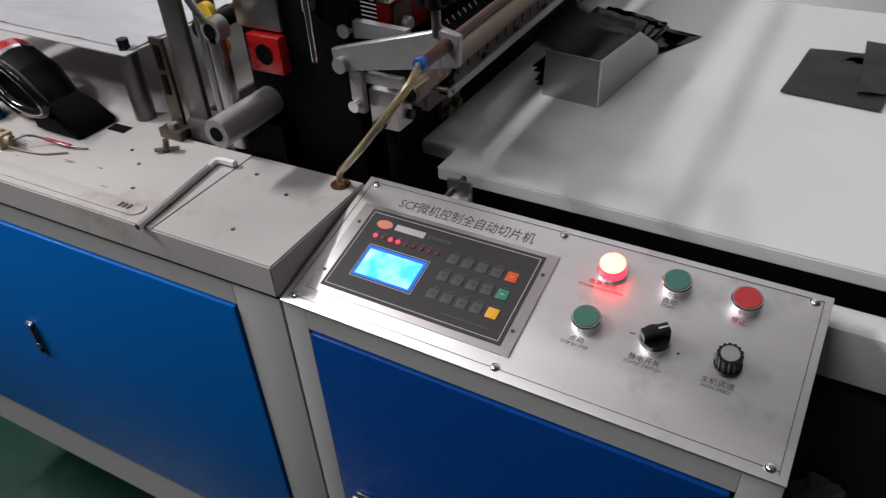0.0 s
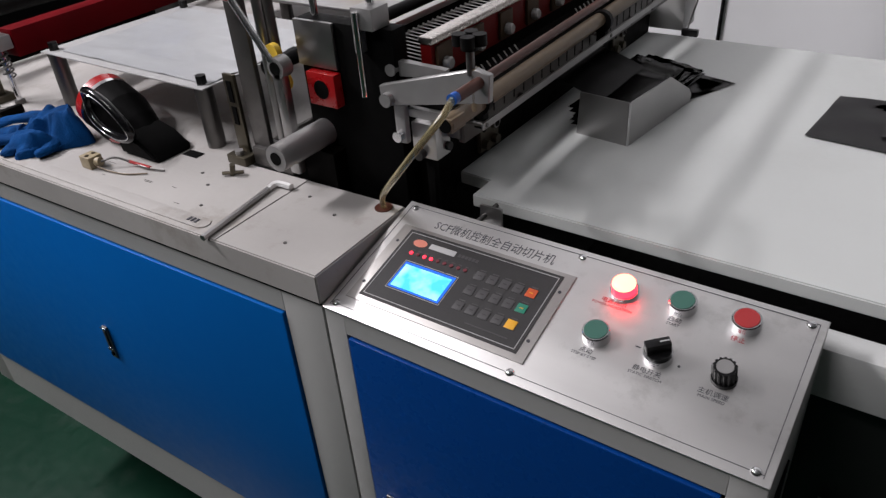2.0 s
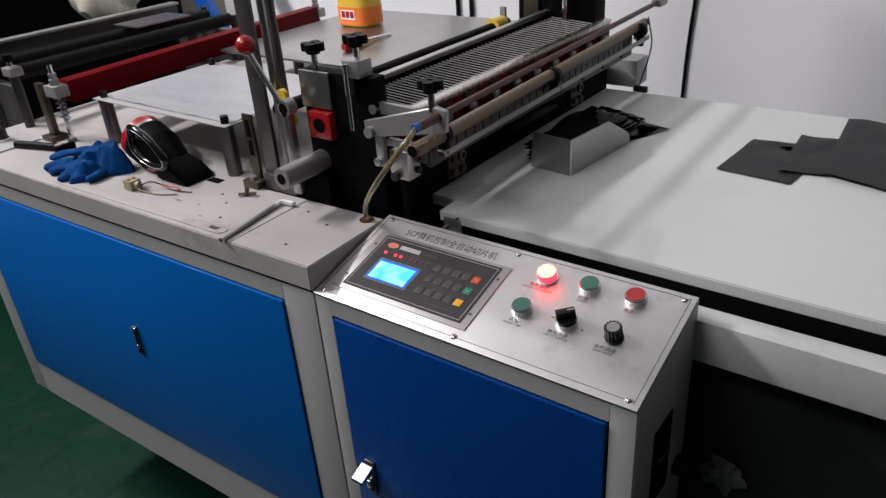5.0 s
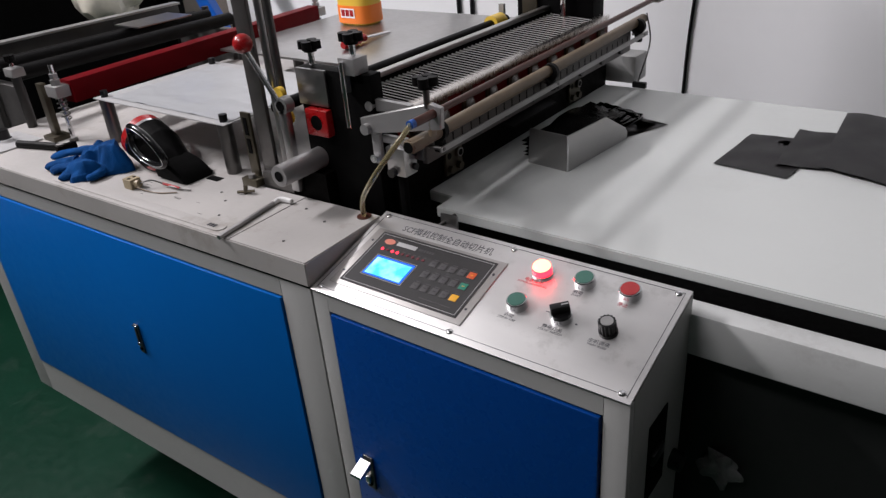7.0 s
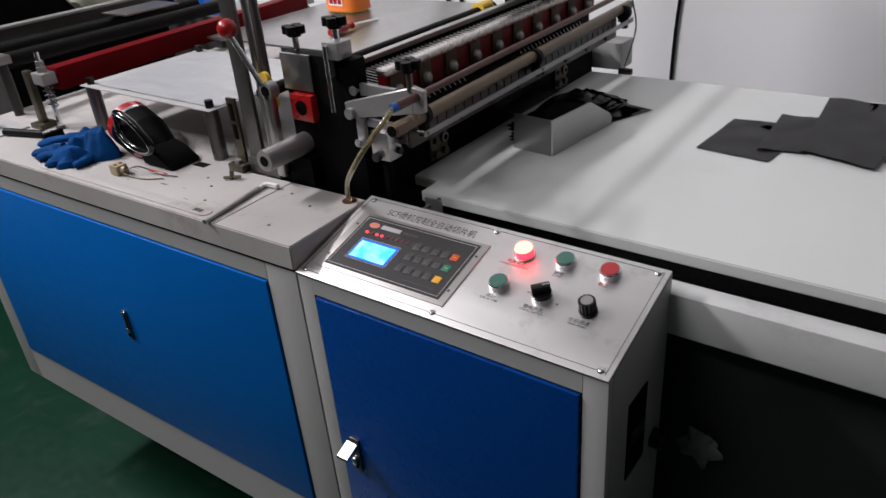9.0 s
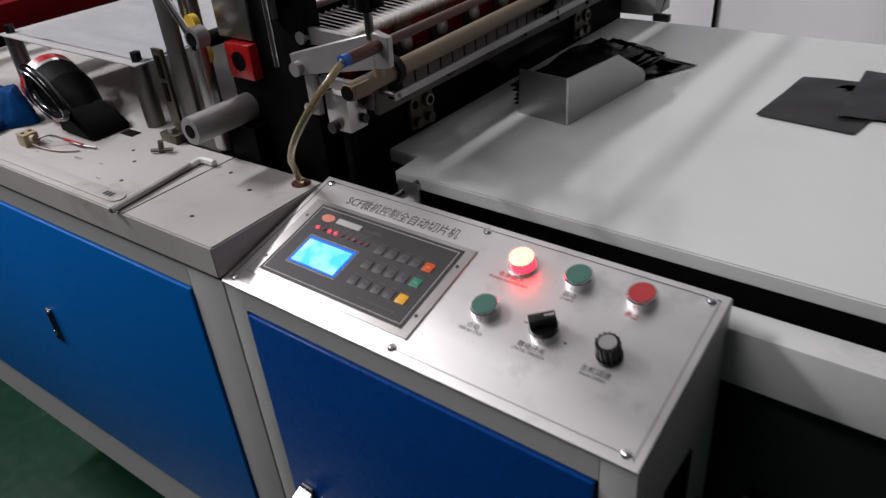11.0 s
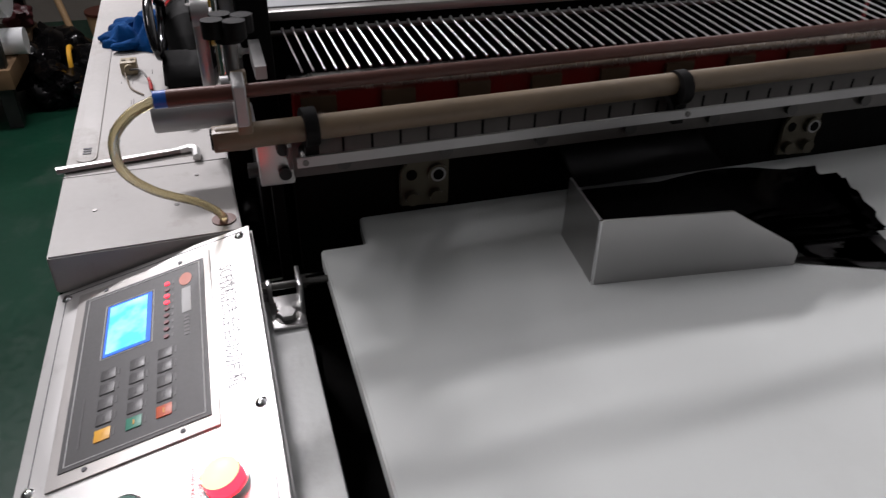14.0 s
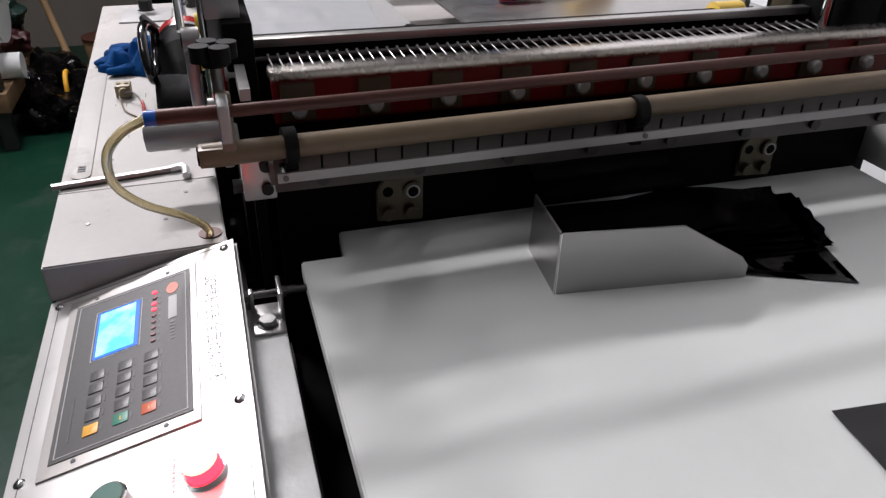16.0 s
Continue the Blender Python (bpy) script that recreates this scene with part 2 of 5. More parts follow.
def rod(bm, p0, p1, r, seg=20, r2=None):
    p0, p1 = Vector(p0), Vector(p1)
    turn = (p1 - p0).to_track_quat("Z", "Y").to_matrix().to_4x4()
    bmesh.ops.create_cone(bm, cap_ends=True, segments=seg, radius1=r, radius2=r if r2 is None else r2, depth=(p1 - p0).length, matrix=Matrix.Translation((p0 + p1) / 2) @ turn)


def ball(bm, p, r, squash=(1, 1, 1), seg=20):
    bmesh.ops.create_uvsphere(bm, u_segments=seg, v_segments=seg // 2, radius=r, matrix=Matrix.Translation(p) @ Matrix.Diagonal((*squash, 1)))


def smooth_line(points, steps=8):
    pts = [Vector(p) for p in points]
    pts = [2 * pts[0] - pts[1], *pts, 2 * pts[-1] - pts[-2]]
    out = []
    for a, b, c, d in zip(pts, pts[1:], pts[2:], pts[3:]):
        for i in range(steps):
            t = i / steps
            out.append(0.5 * (2 * b + (c - a) * t + (2 * a - 5 * b + 4 * c - d) * t * t + (3 * b - a - 3 * c + d) * t ** 3))
    return out + [pts[-2]]


def cable(bm, points, r, seg=10, steps=8):
    line = smooth_line(points, steps) if len(points) > 2 else [Vector(p) for p in points]
    rings, side = [], None
    for i, p in enumerate(line):
        along = (line[min(i + 1, len(line) - 1)] - line[max(i - 1, 0)]).normalized()
        side = along.orthogonal().normalized() if side is None else (side - along * side.dot(along)).normalized()
        up = along.cross(side)
        rings.append([bm.verts.new(p + r * (math.cos(a) * side + math.sin(a) * up)) for a in (2 * math.pi * k / seg for k in range(seg))])
    for a, b in zip(rings, rings[1:]):
        for k in range(seg):
            bm.faces.new((a[k], a[(k + 1) % seg], b[(k + 1) % seg], b[k]))
    bm.faces.new(rings[0][::-1])
    bm.faces.new(rings[-1])


def prism(bm, outline, axis, a, b):
    """A prism over a polygon, given in the two other axes in their order, from a to b along an axis."""
    def place(p, h):
        return {"x": (h, p[0], p[1]), "y": (p[0], h, p[1]), "z": (p[0], p[1], h)}[axis]
    low = [bm.verts.new(place(p, a)) for p in outline]
    high = [bm.verts.new(place(p, b)) for p in outline]
    bm.faces.new(low[::-1])
    bm.faces.new(high)
    for i in range(len(low)):
        j = (i + 1) % len(low)
        bm.faces.new((low[i], low[j], high[j], high[i]))
    bmesh.ops.recalc_face_normals(bm, faces=bm.faces[:])


def mesh_of(name, bm, material):
    me = bpy.data.meshes.new(name)
    bm.to_mesh(me)
    bm.free()
    me.materials.append(material)
    me.polygons.foreach_set("use_smooth", [True] * len(me.polygons))
    me.set_sharp_from_angle(angle=radians(35))
    return me


def thing(name, base, label, category, group="", kind=""):
    ob = new(name)
    ob.empty_display_size = 0.05
    ob.location = base
    ORIGIN[ob] = Vector(base)
    return tagged(ob, label, category, group, kind)


def part(name, bm, material, parent, label="", local=False):
    if not local:
        bmesh.ops.translate(bm, verts=bm.verts[:], vec=-ORIGIN[parent])
    ob = new(name, mesh_of(name, bm, material))
    ob.parent = parent
    ORIGIN[ob] = ORIGIN[parent]
    return tagged(ob, label) if label else ob


def single(name, bm, material, base, label, category, group="", kind=""):
    bmesh.ops.translate(bm, verts=bm.verts[:], vec=-Vector(base))
    ob = new(name, mesh_of(name, bm, material))
    ob.location = base
    ORIGIN[ob] = Vector(base)
    return tagged(ob, label, category, group, kind)


def fresh():
    return bmesh.new()


def boxes(*rows, bevel=0.0):
    bm = bmesh.new()
    for r in rows:
        box(bm, *r, bevel=bevel)
    return bm


def rods(*rows, seg=20):
    bm = bmesh.new()
    for p0, p1, r in rows:
        rod(bm, p0, p1, r, seg)
    return bm


def lettering(words, size, material, parent, x, y, z, name="lettering", centred=True, width=None):
    """Printed words on a plate: in the plate's own space, flat on its face."""
    data = bpy.data.curves.new("words", "FONT")
    data.body, data.size, data.extrude = words, size, 0.0002
    data.align_x = "CENTER" if centred else "LEFT"
    data.resolution_u = 2
    source = new("words", data)
    me = bpy.data.meshes.new_from_object(source.evaluated_get(bpy.context.evaluated_depsgraph_get()))
    bpy.data.objects.remove(source)
    bpy.data.curves.remove(data)
    me.name = name
    if width and len(me.vertices):
        xs = [v.co.x for v in me.vertices]
        me.transform(Matrix.Diagonal((width / (max(xs) - min(xs)), 1, 1, 1)))
    me.materials.clear()
    me.materials.append(material)
    ob = new(name, me)
    ob.parent, ob.location = parent, (x, y, z)
    return ob


# ---- the room ----
def room():
    tagged(new("floor", mesh_of("floor", boxes((-4, 4, -4, 1.4, -0.06, 0)), FLOOR)), "glossy green painted workshop floor", "floor", kind="structure")
    tagged(new("wall_north", mesh_of("wall_north", boxes((-1.9, 4, 1.4, 1.52, 0, 3.2)), WALL)), "plain white painted wall behind the machine", "wall", kind="structure")
    # Same wall carried on in a darker colour that stands for shade.
    tagged(new("wall_north_dark", mesh_of("wall_north_dark", boxes((-4, -1.9, 1.4, 1.52, 0, 3.2)), DIMWALL)), "stretch of north wall, its shade put into the colour", "wall", kind="structure")
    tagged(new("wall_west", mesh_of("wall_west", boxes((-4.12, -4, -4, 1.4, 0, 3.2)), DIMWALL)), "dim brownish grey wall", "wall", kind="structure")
    tagged(new("wall_east", mesh_of("wall_east", boxes((4, 4.12, -4, 1.4, 0, 3.2)), SHADEWALL)), "unseen wall, kept dark to limit bounce light", "wall", kind="structure")
    tagged(new("wall_south", mesh_of("wall_south", boxes((-4, 4, -4.12, -4, 0, 3.2)), SHADEWALL)), "unseen wall, kept dark to limit bounce light", "wall", kind="structure")
    tagged(new("ceiling", mesh_of("ceiling", boxes((-4, 4, -4, 1.4, 3.2, 3.3)), CEILING)), "unseen ceiling, grey set for bounce light", "ceiling", kind="structure")


room()


# ---- main cabinet ----
TOP = 0.85


def latch(door, x, z, lifted):
    w = 0.0085 if lifted else 0.006
    plate = part("latch", boxes((x - w, x + w, -0.0065, -0.0035, z - 0.030, z + 0.030), bevel=0.0012), DARKSTEEL, door, "dark steel paddle latch")
    bm = fresh()
    if lifted:
        prism(bm, [(-0.0068, z + 0.022), (-0.030, z + 0.012), (-0.031, z + 0.0085), (-0.0068, z + 0.012)], "x", x - 0.013, x + 0.006)
        part("paddle", bm, CHROME, plate, "bright chrome paddle standing open")
        part("cam", boxes((x - 0.004, x + 0.004, -0.012, -0.0068, z - 0.016, z - 0.004), bevel=0.001), CHROME, plate)
    else:
        box(bm, x - 0.0075, x + 0.0055, -0.0085, -0.0067, z + 0.026, z + 0.0285, 0.0006)
        part("paddle", bm, CHROME, plate)
        part("paddle_blade", boxes((x - 0.0028, x + 0.0028, -0.0085, -0.0067, z - 0.012, z + 0.024), bevel=0.0006), GUARD, plate)
        bm = fresh()
        ball(bm, (x, -0.0075, z - 0.010), 0.0036, seg=12)
        part("rivet", bm, CHROME, plate)
    part("keyhole", rods(((x, -0.0085, z - 0.021), (x, -0.0067, z - 0.021), 0.0035)), SHADEIRON, plate)


def main_cabinet():
    c = thing("machine_cabinet", (-0.0135, 0.0, 0.0), "grey enamelled machine cabinet with a wide blue door", "machine cabinet")
    body = boxes((-1.008, -0.29, 0.012, 0.9, 0.270, 0.812), (-0.29, -0.0155, 0.012, 0.9, 0.270, 0.79))
    part("body", body, GREY, c)
    # Black sheet added over the cabinet's end to keep the gap in shade.
    part("end_shade", boxes((-0.0153, -0.0125, 0.165, 0.895, 0.275, 0.79)), SHADEIRON, c, "black sheet added for the shade under the table")
    part("recess_floor", boxes((-0.288, -0.018, 0.165, 0.9, 0.7905, 0.80)), SHADEIRON, c, "black bed under the cutter")
    x0, x1, z0, z1 = -0.956, -0.073, 0.352, 0.7835
    part("stile", boxes((-1.008, x0, 0.0, 0.0115, 0.270, 0.812), bevel=0.001), GREY, c)
    part("stile", boxes((x1, -0.0155, 0.0, 0.0115, 0.270, 0.812), bevel=0.001), GREY, c)
    part("top_rail", boxes((x0 + 0.0005, x1 - 0.0005, 0.0, 0.0115, z1, 0.812)), GREY, c)
    part("bottom_rail", boxes((x0 + 0.0005, x1 - 0.0005, 0.0, 0.0115, 0.270, z0)), GREY, c)
    part("door_gap", boxes((x0 + 0.0005, x1 - 0.0005, 0.009, 0.0116, z0 + 0.0005, z1 - 0.0005)), BLACK, c, "dark gap behind the door")
    door = part("door", boxes((x0 + 0.003, x1 - 0.003, -0.003, 0.0085, z0 + 0.003, z1 - 0.003), bevel=0.0026), BLUE, c, "glossy blue enamelled door")
    latch(door, -0.478, 0.578, False)
    bm = fresh()
    outline = [(-1.010, -0.003), (-0.0135, -0.003), (-0.0135, 0.152), (-0.29, 0.152), (-0.29, 0.92), (-1.010, 0.92)]
    prism(bm, outline, "z", 0.8145, TOP)
    edges = [e for e in bm.edges if len(e.link_faces) == 2]
    bmesh.ops.bevel(bm, geom=edges, offset=0.0015, segments=2, affect="EDGES")
    top = part("top_plate", bm, TOPGREY, c, "worn grey top plate with a raised rim")
    part("seam", boxes((-0.992, -0.0145, -0.0015, 0.0, 0.8122, 0.8142)), BLACK, c, "dark seam under the rim")
    part("slot", boxes((-0.370, -0.342, 0.131, 0.146, TOP + 0.0002, TOP + 0.0008)), BLACK, top, "small dark slot")
    for x, y in ((-0.30, 0.105), (-0.268, 0.085), (-0.235, 0.045), (-0.085, 0.03), (-0.075, 0.1), (-0.13, 0.12)):
        part("screw_hole", rods(((x, y, TOP), (x, y, TOP + 0.0007), 0.0022), seg=12), DARKSTEEL, top)
    rnd = random.Random(11)
    for k in range(9):
        x, y, w = -0.47 + 0.25 * rnd.random(), 0.030 + 0.05 * rnd.random(), 0.006 + 0.012 * rnd.random()
        part("scratch", boxes((x, x + w, y, y + 0.0008, TOP + 0.0001, TOP + 0.0003)), GUARD, top)
    part("joint", boxes((-0.1605, -0.1595, -0.003, 0.15, TOP, TOP + 0.0006)), DARKSTEEL, top)
    part("cover_strip", boxes((-0.62, -0.2, 0.006, 0.026, TOP + 0.0003, TOP + 0.0014), bevel=0.0004), TOPGREY, top, "thin worn metal ruler strip")
    part("strip_end", rods(((-0.2, 0.016, TOP + 0.0003), (-0.2, 0.016, TOP + 0.0013), 0.0099), seg=24), TOPGREY, top)
    for k in range(3):
        part("strip_mark", boxes((-0.222 + k * 0.006, -0.219 + k * 0.006, 0.012, 0.02, TOP + 0.0019, TOP + 0.0022)), DARKINK, top)
    for x in (-0.86, -0.10):
        for y in (0.30, 0.84):
            part("foot", rods(((x, y, 0.0), (x, y, 0.27), 0.018), ((x, y, 0.0), (x, y, 0.015), 0.03)), SHADEIRON, c)
    c.rotation_euler.z = radians(1.5)
    return c


main_cabinet()


# ---- control console ----
SLOPE = 14.8
PANEL = pose(-0.012, -0.002, 0.812, SLOPE)


def push_button(panel, x, y, cap, label):
    bm = fresh()
    rod(bm, (0, 0, 0), (0, 0, 0.0092), 0.0126, 32, 0.0123)
    rod(bm, (0, 0, 0.0092), (0, 0, 0.0102), 0.0123, 32, 0.0114)
    b = new("push_button", mesh_of("push_button", bm, CHROME))
    b.parent, b.location = panel, (x, y, 0.0022)
    tagged(b, label)
    bm = fresh()
    rod(bm, (0, 0, 0.0100), (0, 0, 0.0110), 0.0107, 32, 0.0101)
    c = new("button_cap", mesh_of("button_cap", bm, cap))
    c.parent = b


def console():
    c = thing("control_console", (0.2, 0.09, 0.0), "grey control console with sloping stainless panel and blue door", "control console")
    x0, x1 = -0.012, 0.424
    bm = fresh()
    prism(bm, [(0.011, 0.14), (0.160, 0.14), (0.160, 0.851), (0.011, 0.8118)], "x", x0, x1)
    part("body", bm, GREY, c)
    d0, d1, z0, z1 = 0.014, 0.396, 0.22, 0.786
    part("stile", boxes((x0, d0, 0.0, 0.0105, 0.14, 0.8095), bevel=0.0008), GREY, c)
    part("stile", boxes((d1, x1, 0.0, 0.0105, 0.14, 0.8095), bevel=0.0008), GREY, c)
    part("top_rail", boxes((d0 + 0.0003, d1 - 0.0003, 0.0, 0.0105, z1, 0.8095)), GREY, c)
    part("bottom_rail", boxes((d0 + 0.0003, d1 - 0.0003, 0.0, 0.0105, 0.14, z0)), GREY, c)
    part("door_gap", boxes((d0 + 0.0003, d1 - 0.0003, 0.008, 0.0106, z0, z1)), BLACK, c, "dark gap behind the door")
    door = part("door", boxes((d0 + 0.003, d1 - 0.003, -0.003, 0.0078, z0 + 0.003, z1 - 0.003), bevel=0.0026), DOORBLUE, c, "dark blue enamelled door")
    latch(door, 0.047, 0.527, True)
    for x in (0.02, 0.39):
        part("foot", rods(((x, 0.09, 0), (x, 0.09, 0.14), 0.02), ((x, 0.09, 0), (x, 0.09, 0.02), 0.036)), DARKSTEEL, c)
    part("side_recess", boxes((0.424, 0.4255, 0.055, 0.105, 0.63, 0.74)), BLACK, c, "dark socket cutout in the side")
    part("side_socket", boxes((0.4256, 0.431, 0.058, 0.09, 0.685, 0.70), bevel=0.001), PLASTIC, c)
    part("side_knob", rods(((0.424, 0.138, 0.63), (0.438, 0.138, 0.63), 0.013)), PLASTIC, c)
    # the sloping panel, in its own space: x along, y up the slope
    w, h = 0.4365, 0.1655
    panel = new("panel", mesh_of("panel", boxes((0, w, 0, h, 0, 0.0022), bevel=0.0007), STEEL))
    panel.parent = c
    panel.matrix_basis = Matrix.Translation(-ORIGIN[c]) @ PANEL
    ORIGIN[panel] = Vector()
    tagged(panel, "scuffed brushed stainless control panel")
    t = 0.0022
    # folded edge and the dark joint line that runs inside it
    for a in ((0.006, 0.0066, 0.006, h - 0.006), (w - 0.0066, w - 0.006, 0.006, h - 0.006), (0.006, w - 0.006, h - 0.0066, h - 0.006), (0.006, w - 0.006, 0.0085, 0.0091)):
        part("edge_line", boxes((*a, t, t + 0.0003)), DARKINK, panel, local=True)
    for x in (0.012, 0.215, 0.424):
        for y in (0.0095, 0.1565):
            bm = fresh()
            ball(bm, (x, y, t), 0.0042, (1, 1, 0.6), 14)
            box(bm, x - 0.003, x + 0.003, y - 0.0004, y + 0.0004, t + 0.002, t + 0.0027)
            part("screw", bm, CHROME, panel, local=True)
    # the controller: plate, membrane, display, keys
    plate = part("controller_plate", boxes((0.016, 0.2215, 0.021, 0.1305, t, t + 0.0016), bevel=0.0004), PLATESTEEL, panel, "thin steel mounting plate", local=True)
    z = t + 0.0017
    for x, y in ((0.0228, 0.106), (0.0228, 0.044), (0.2152, 0.107), (0.2148, 0.045)):
        part("plate_screw", rods(((x, y, z), (x, y, z + 0.0005), 0.0018), seg=10), DARKINK, plate, local=True)
    part("membrane", boxes((0.0285, 0.211, 0.028, 0.1255, z, z + 0.0006)), MEMBRANE, plate, "dark grey membrane keypad", local=True)
    z += 0.0007
    m0, m1, n0, n1 = 0.0318, 0.2078, 0.0312, 0.1222
    for a in ((m0, m1, n0, n0 + 0.0007), (m0, m1, n1 - 0.0007, n1), (m0, m0 + 0.0007, n0, n1), (m1 - 0.0007, m1, n0, n1)):
        part("border_line", boxes((*a, z, z + 0.0002)), WHITEINK, plate, local=True)
    for a in ((0.0488, 0.1146, 0.0465, 0.0471), (0.0488, 0.1146, 0.0847, 0.0853), (0.0488, 0.0494, 0.0465, 0.0853), (0.114, 0.1146, 0.0465, 0.0853)):
        part("display_border", boxes((*a, z, z + 0.0002)), WHITEINK, plate, local=True)
    part("display_edge", boxes((0.0505, 0.1128, 0.0484, 0.0834, z, z + 0.0003)), LCDEDGE, plate, local=True)
    part("display", boxes((0.0530, 0.1100, 0.0505, 0.0800, z + 0.0003, z + 0.0006)), LCD, plate, "lit bright blue display", local=True)
    bm = fresh()
    rod(bm, (0.0503, 0.1105, z), (0.0503, 0.1105, z + 0.0003), 0.0085, 24)
    bmesh.ops.scale(bm, verts=bm.verts[:], vec=(1, 0.6, 1), space=Matrix.Translation((-0.0503, -0.1105, 0)))
    part("badge", bm, LOGO, plate, "pink oval badge", local=True)
    part("name_strip", boxes((0.0625, 0.0945, 0.1075, 0.1145, z, z + 0.0003)), WHITEINK, plate, local=True)
    for k in range(6):
        part("writing_bar", boxes((0.098 + k * 0.0042, 0.1012 + k * 0.0042, 0.109, 0.113, z, z + 0.0002)), KEYGREY, plate, local=True)
    for k in range(9):
        x = 0.0485 + k * 0.0084
        part("indicator", rods(((x, 0.0957, z), (x, 0.0957, z + 0.0008), 0.0021), seg=12), LEDON if k in (0, 2, 3) else LEDDIM, plate, "lit red indicator" if k in (0, 2, 3) else "", local=True)
        part("indicator_mark", boxes((x - 0.002, x + 0.002, 0.0995, 0.1007, z, z + 0.0002)), KEYGREY, plate, local=True)
    last = (KEYORANGE, KEYGREEN, KEYYELLOW)
    for r, y in enumerate((0.0950, 0.0752, 0.0545)):
        for k in range(5):
            x = 0.1335 + k * 0.0145
            part("key", boxes((x - 0.0052, x + 0.0052, y - 0.0052, y + 0.0052, z, z + 0.0006), bevel=0.0003), last[r] if k == 4 else KEYGREY, plate, ("orange key", "green key", "yellow key")[r] if k == 4 else "", local=True)
            part("key_mark", boxes((x - 0.002, x + 0.002, y - 0.0005, y + 0.0005, z + 0.0007, z + 0.0008)), KEYYELLOW if k == 4 else MEMBRANE, plate, local=True)
            part("key_caption", boxes((x - 0.0035, x + 0.0035, y + 0.0068, y + 0.0080, z, z + 0.0002)), KEYGREY, plate, local=True)
    part("maker_line", boxes((0.150, 0.196, 0.0385, 0.0398, z, z + 0.0002)), KEYGREY, plate, local=True)
    # printed words
    tagged(lettering("SCF微机控制全自动切片机", 0.0145, DARKINK, panel, 0.1205, 0.1375, t, width=0.143), "dark printed heading")
    for words, second, ink, x, y in (("电源指示", "POWER INDICATION", REDINK, 0.2655, 0.1145), ("启动", "START", DARKINK, 0.3215, 0.1163), ("停止", "", REDINK, 0.3757, 0.1165),
                                     ("点动", "STEP BY STEP", DARKINK, 0.2652, 0.0555), ("静电开关", "STATIC SWITCH", DARKINK, 0.3201, 0.0565), ("主机调速", "MAIN SPEED", DARKINK, 0.3752, 0.0575)):
        lettering(words, 0.0062, ink, panel, x, y + 0.0002, t)
        if second:
            lettering(second, 0.0040, ink, panel, x, y - 0.0044, t)
    # lamp, buttons, switch and dial
    push_button(panel, 0.3227, 0.1345, GREENCAP, "green push button with a chrome bezel")
    push_button(panel, 0.3772, 0.1360, REDCAP, "red push button with a chrome bezel")
    push_button(panel, 0.2673, 0.0750, GREENCAP, "green push button with a chrome bezel")
    lamp = part("indicator_lamp", rods(((0.2690, 0.1320, t), (0.2690, 0.1320, t + 0.004), 0.0130), seg=32), CHROME, panel, "lit red pilot lamp", local=True)
    bm = fresh()
    rod(bm, (0.2690, 0.1320, t + 0.004), (0.2690, 0.1320, t + 0.0115), 0.0115, 32, 0.0110)
    part("lens", bm, LAMPRED, lamp, local=True)
    bm = fresh()
    ball(bm, (0.2690, 0.1320, t + 0.0115), 0.0109, (1, 1, 0.42), 28)
    part("dome", bm, LAMPCORE, lamp, "brightly glowing red dome", local=True)
    sw = part("selector_switch", rods(((0.3232, 0.0758, t), (0.3232, 0.0758, t + 0.008), 0.0125), seg=32), CHROME, panel, "black selector switch on a chrome ring", local=True)
    bm = fresh()
    rod(bm, (0.3232, 0.0758, t + 0.008), (0.3232, 0.0758, t + 0.0115), 0.0112, 28)
    box(bm, 0.3232 - 0.0108, 0.3232 + 0.0108, 0.0758 - 0.0042, 0.0758 + 0.0042, t + 0.0112, t + 0.0215, 0.0012)
    bmesh.ops.rotate(bm, verts=bm.verts[:], cent=(0.3232, 0.0758, 0), matrix=Matrix.Rotation(radians(38), 3, "Z"))
    knob = part("handle", bm, PLASTIC, sw, local=True)
    bm = boxes((0.3232 + 0.002, 0.3232 + 0.0100, 0.0758 - 0.0007, 0.0758 + 0.0007, t + 0.0216, t + 0.0218))
    bmesh.ops.rotate(bm, verts=bm.verts[:], cent=(0.3232, 0.0758, 0), matrix=Matrix.Rotation(radians(38), 3, "Z"))
    part("pointer", bm, WHITEINK, sw, local=True)
    part("position_dot", rods(((0.3420, 0.0738, t), (0.3420, 0.0738, t + 0.0003), 0.0012), seg=10), DARKINK, panel, local=True)
    part("position_dash", boxes((0.3020, 0.3065, 0.0785, 0.0795, t, t + 0.0003)), DARKINK, panel, local=True)
    bm = fresh()
    x, y = 0.3783, 0.0765
    rod(bm, (x, y, t), (x, y, t + 0.004), 0.0104, 28)
    flute = [(x + (0.0096 if k % 4 < 2 else 0.0086) * math.cos(k * math.pi / 28), y + (0.0096 if k % 4 < 2 else 0.0086) * math.sin(k * math.pi / 28)) for k in range(56)]
    prism(bm, flute, "z", t + 0.004, t + 0.018)
    dial = part("speed_dial", bm, PLASTIC, panel, "black fluted dial with a bright cap", local=True)
    part("dial_cap", rods(((x, y, t + 0.018), (x, y, t + 0.0186), 0.0068), seg=24), ALLOY, dial, local=True)
    part("dial_pointer", boxes((x - 0.0107, x - 0.0096, y - 0.001, y + 0.001, t + 0.005, t + 0.016)), WHITEINK, dial, local=True)
    return c


console()


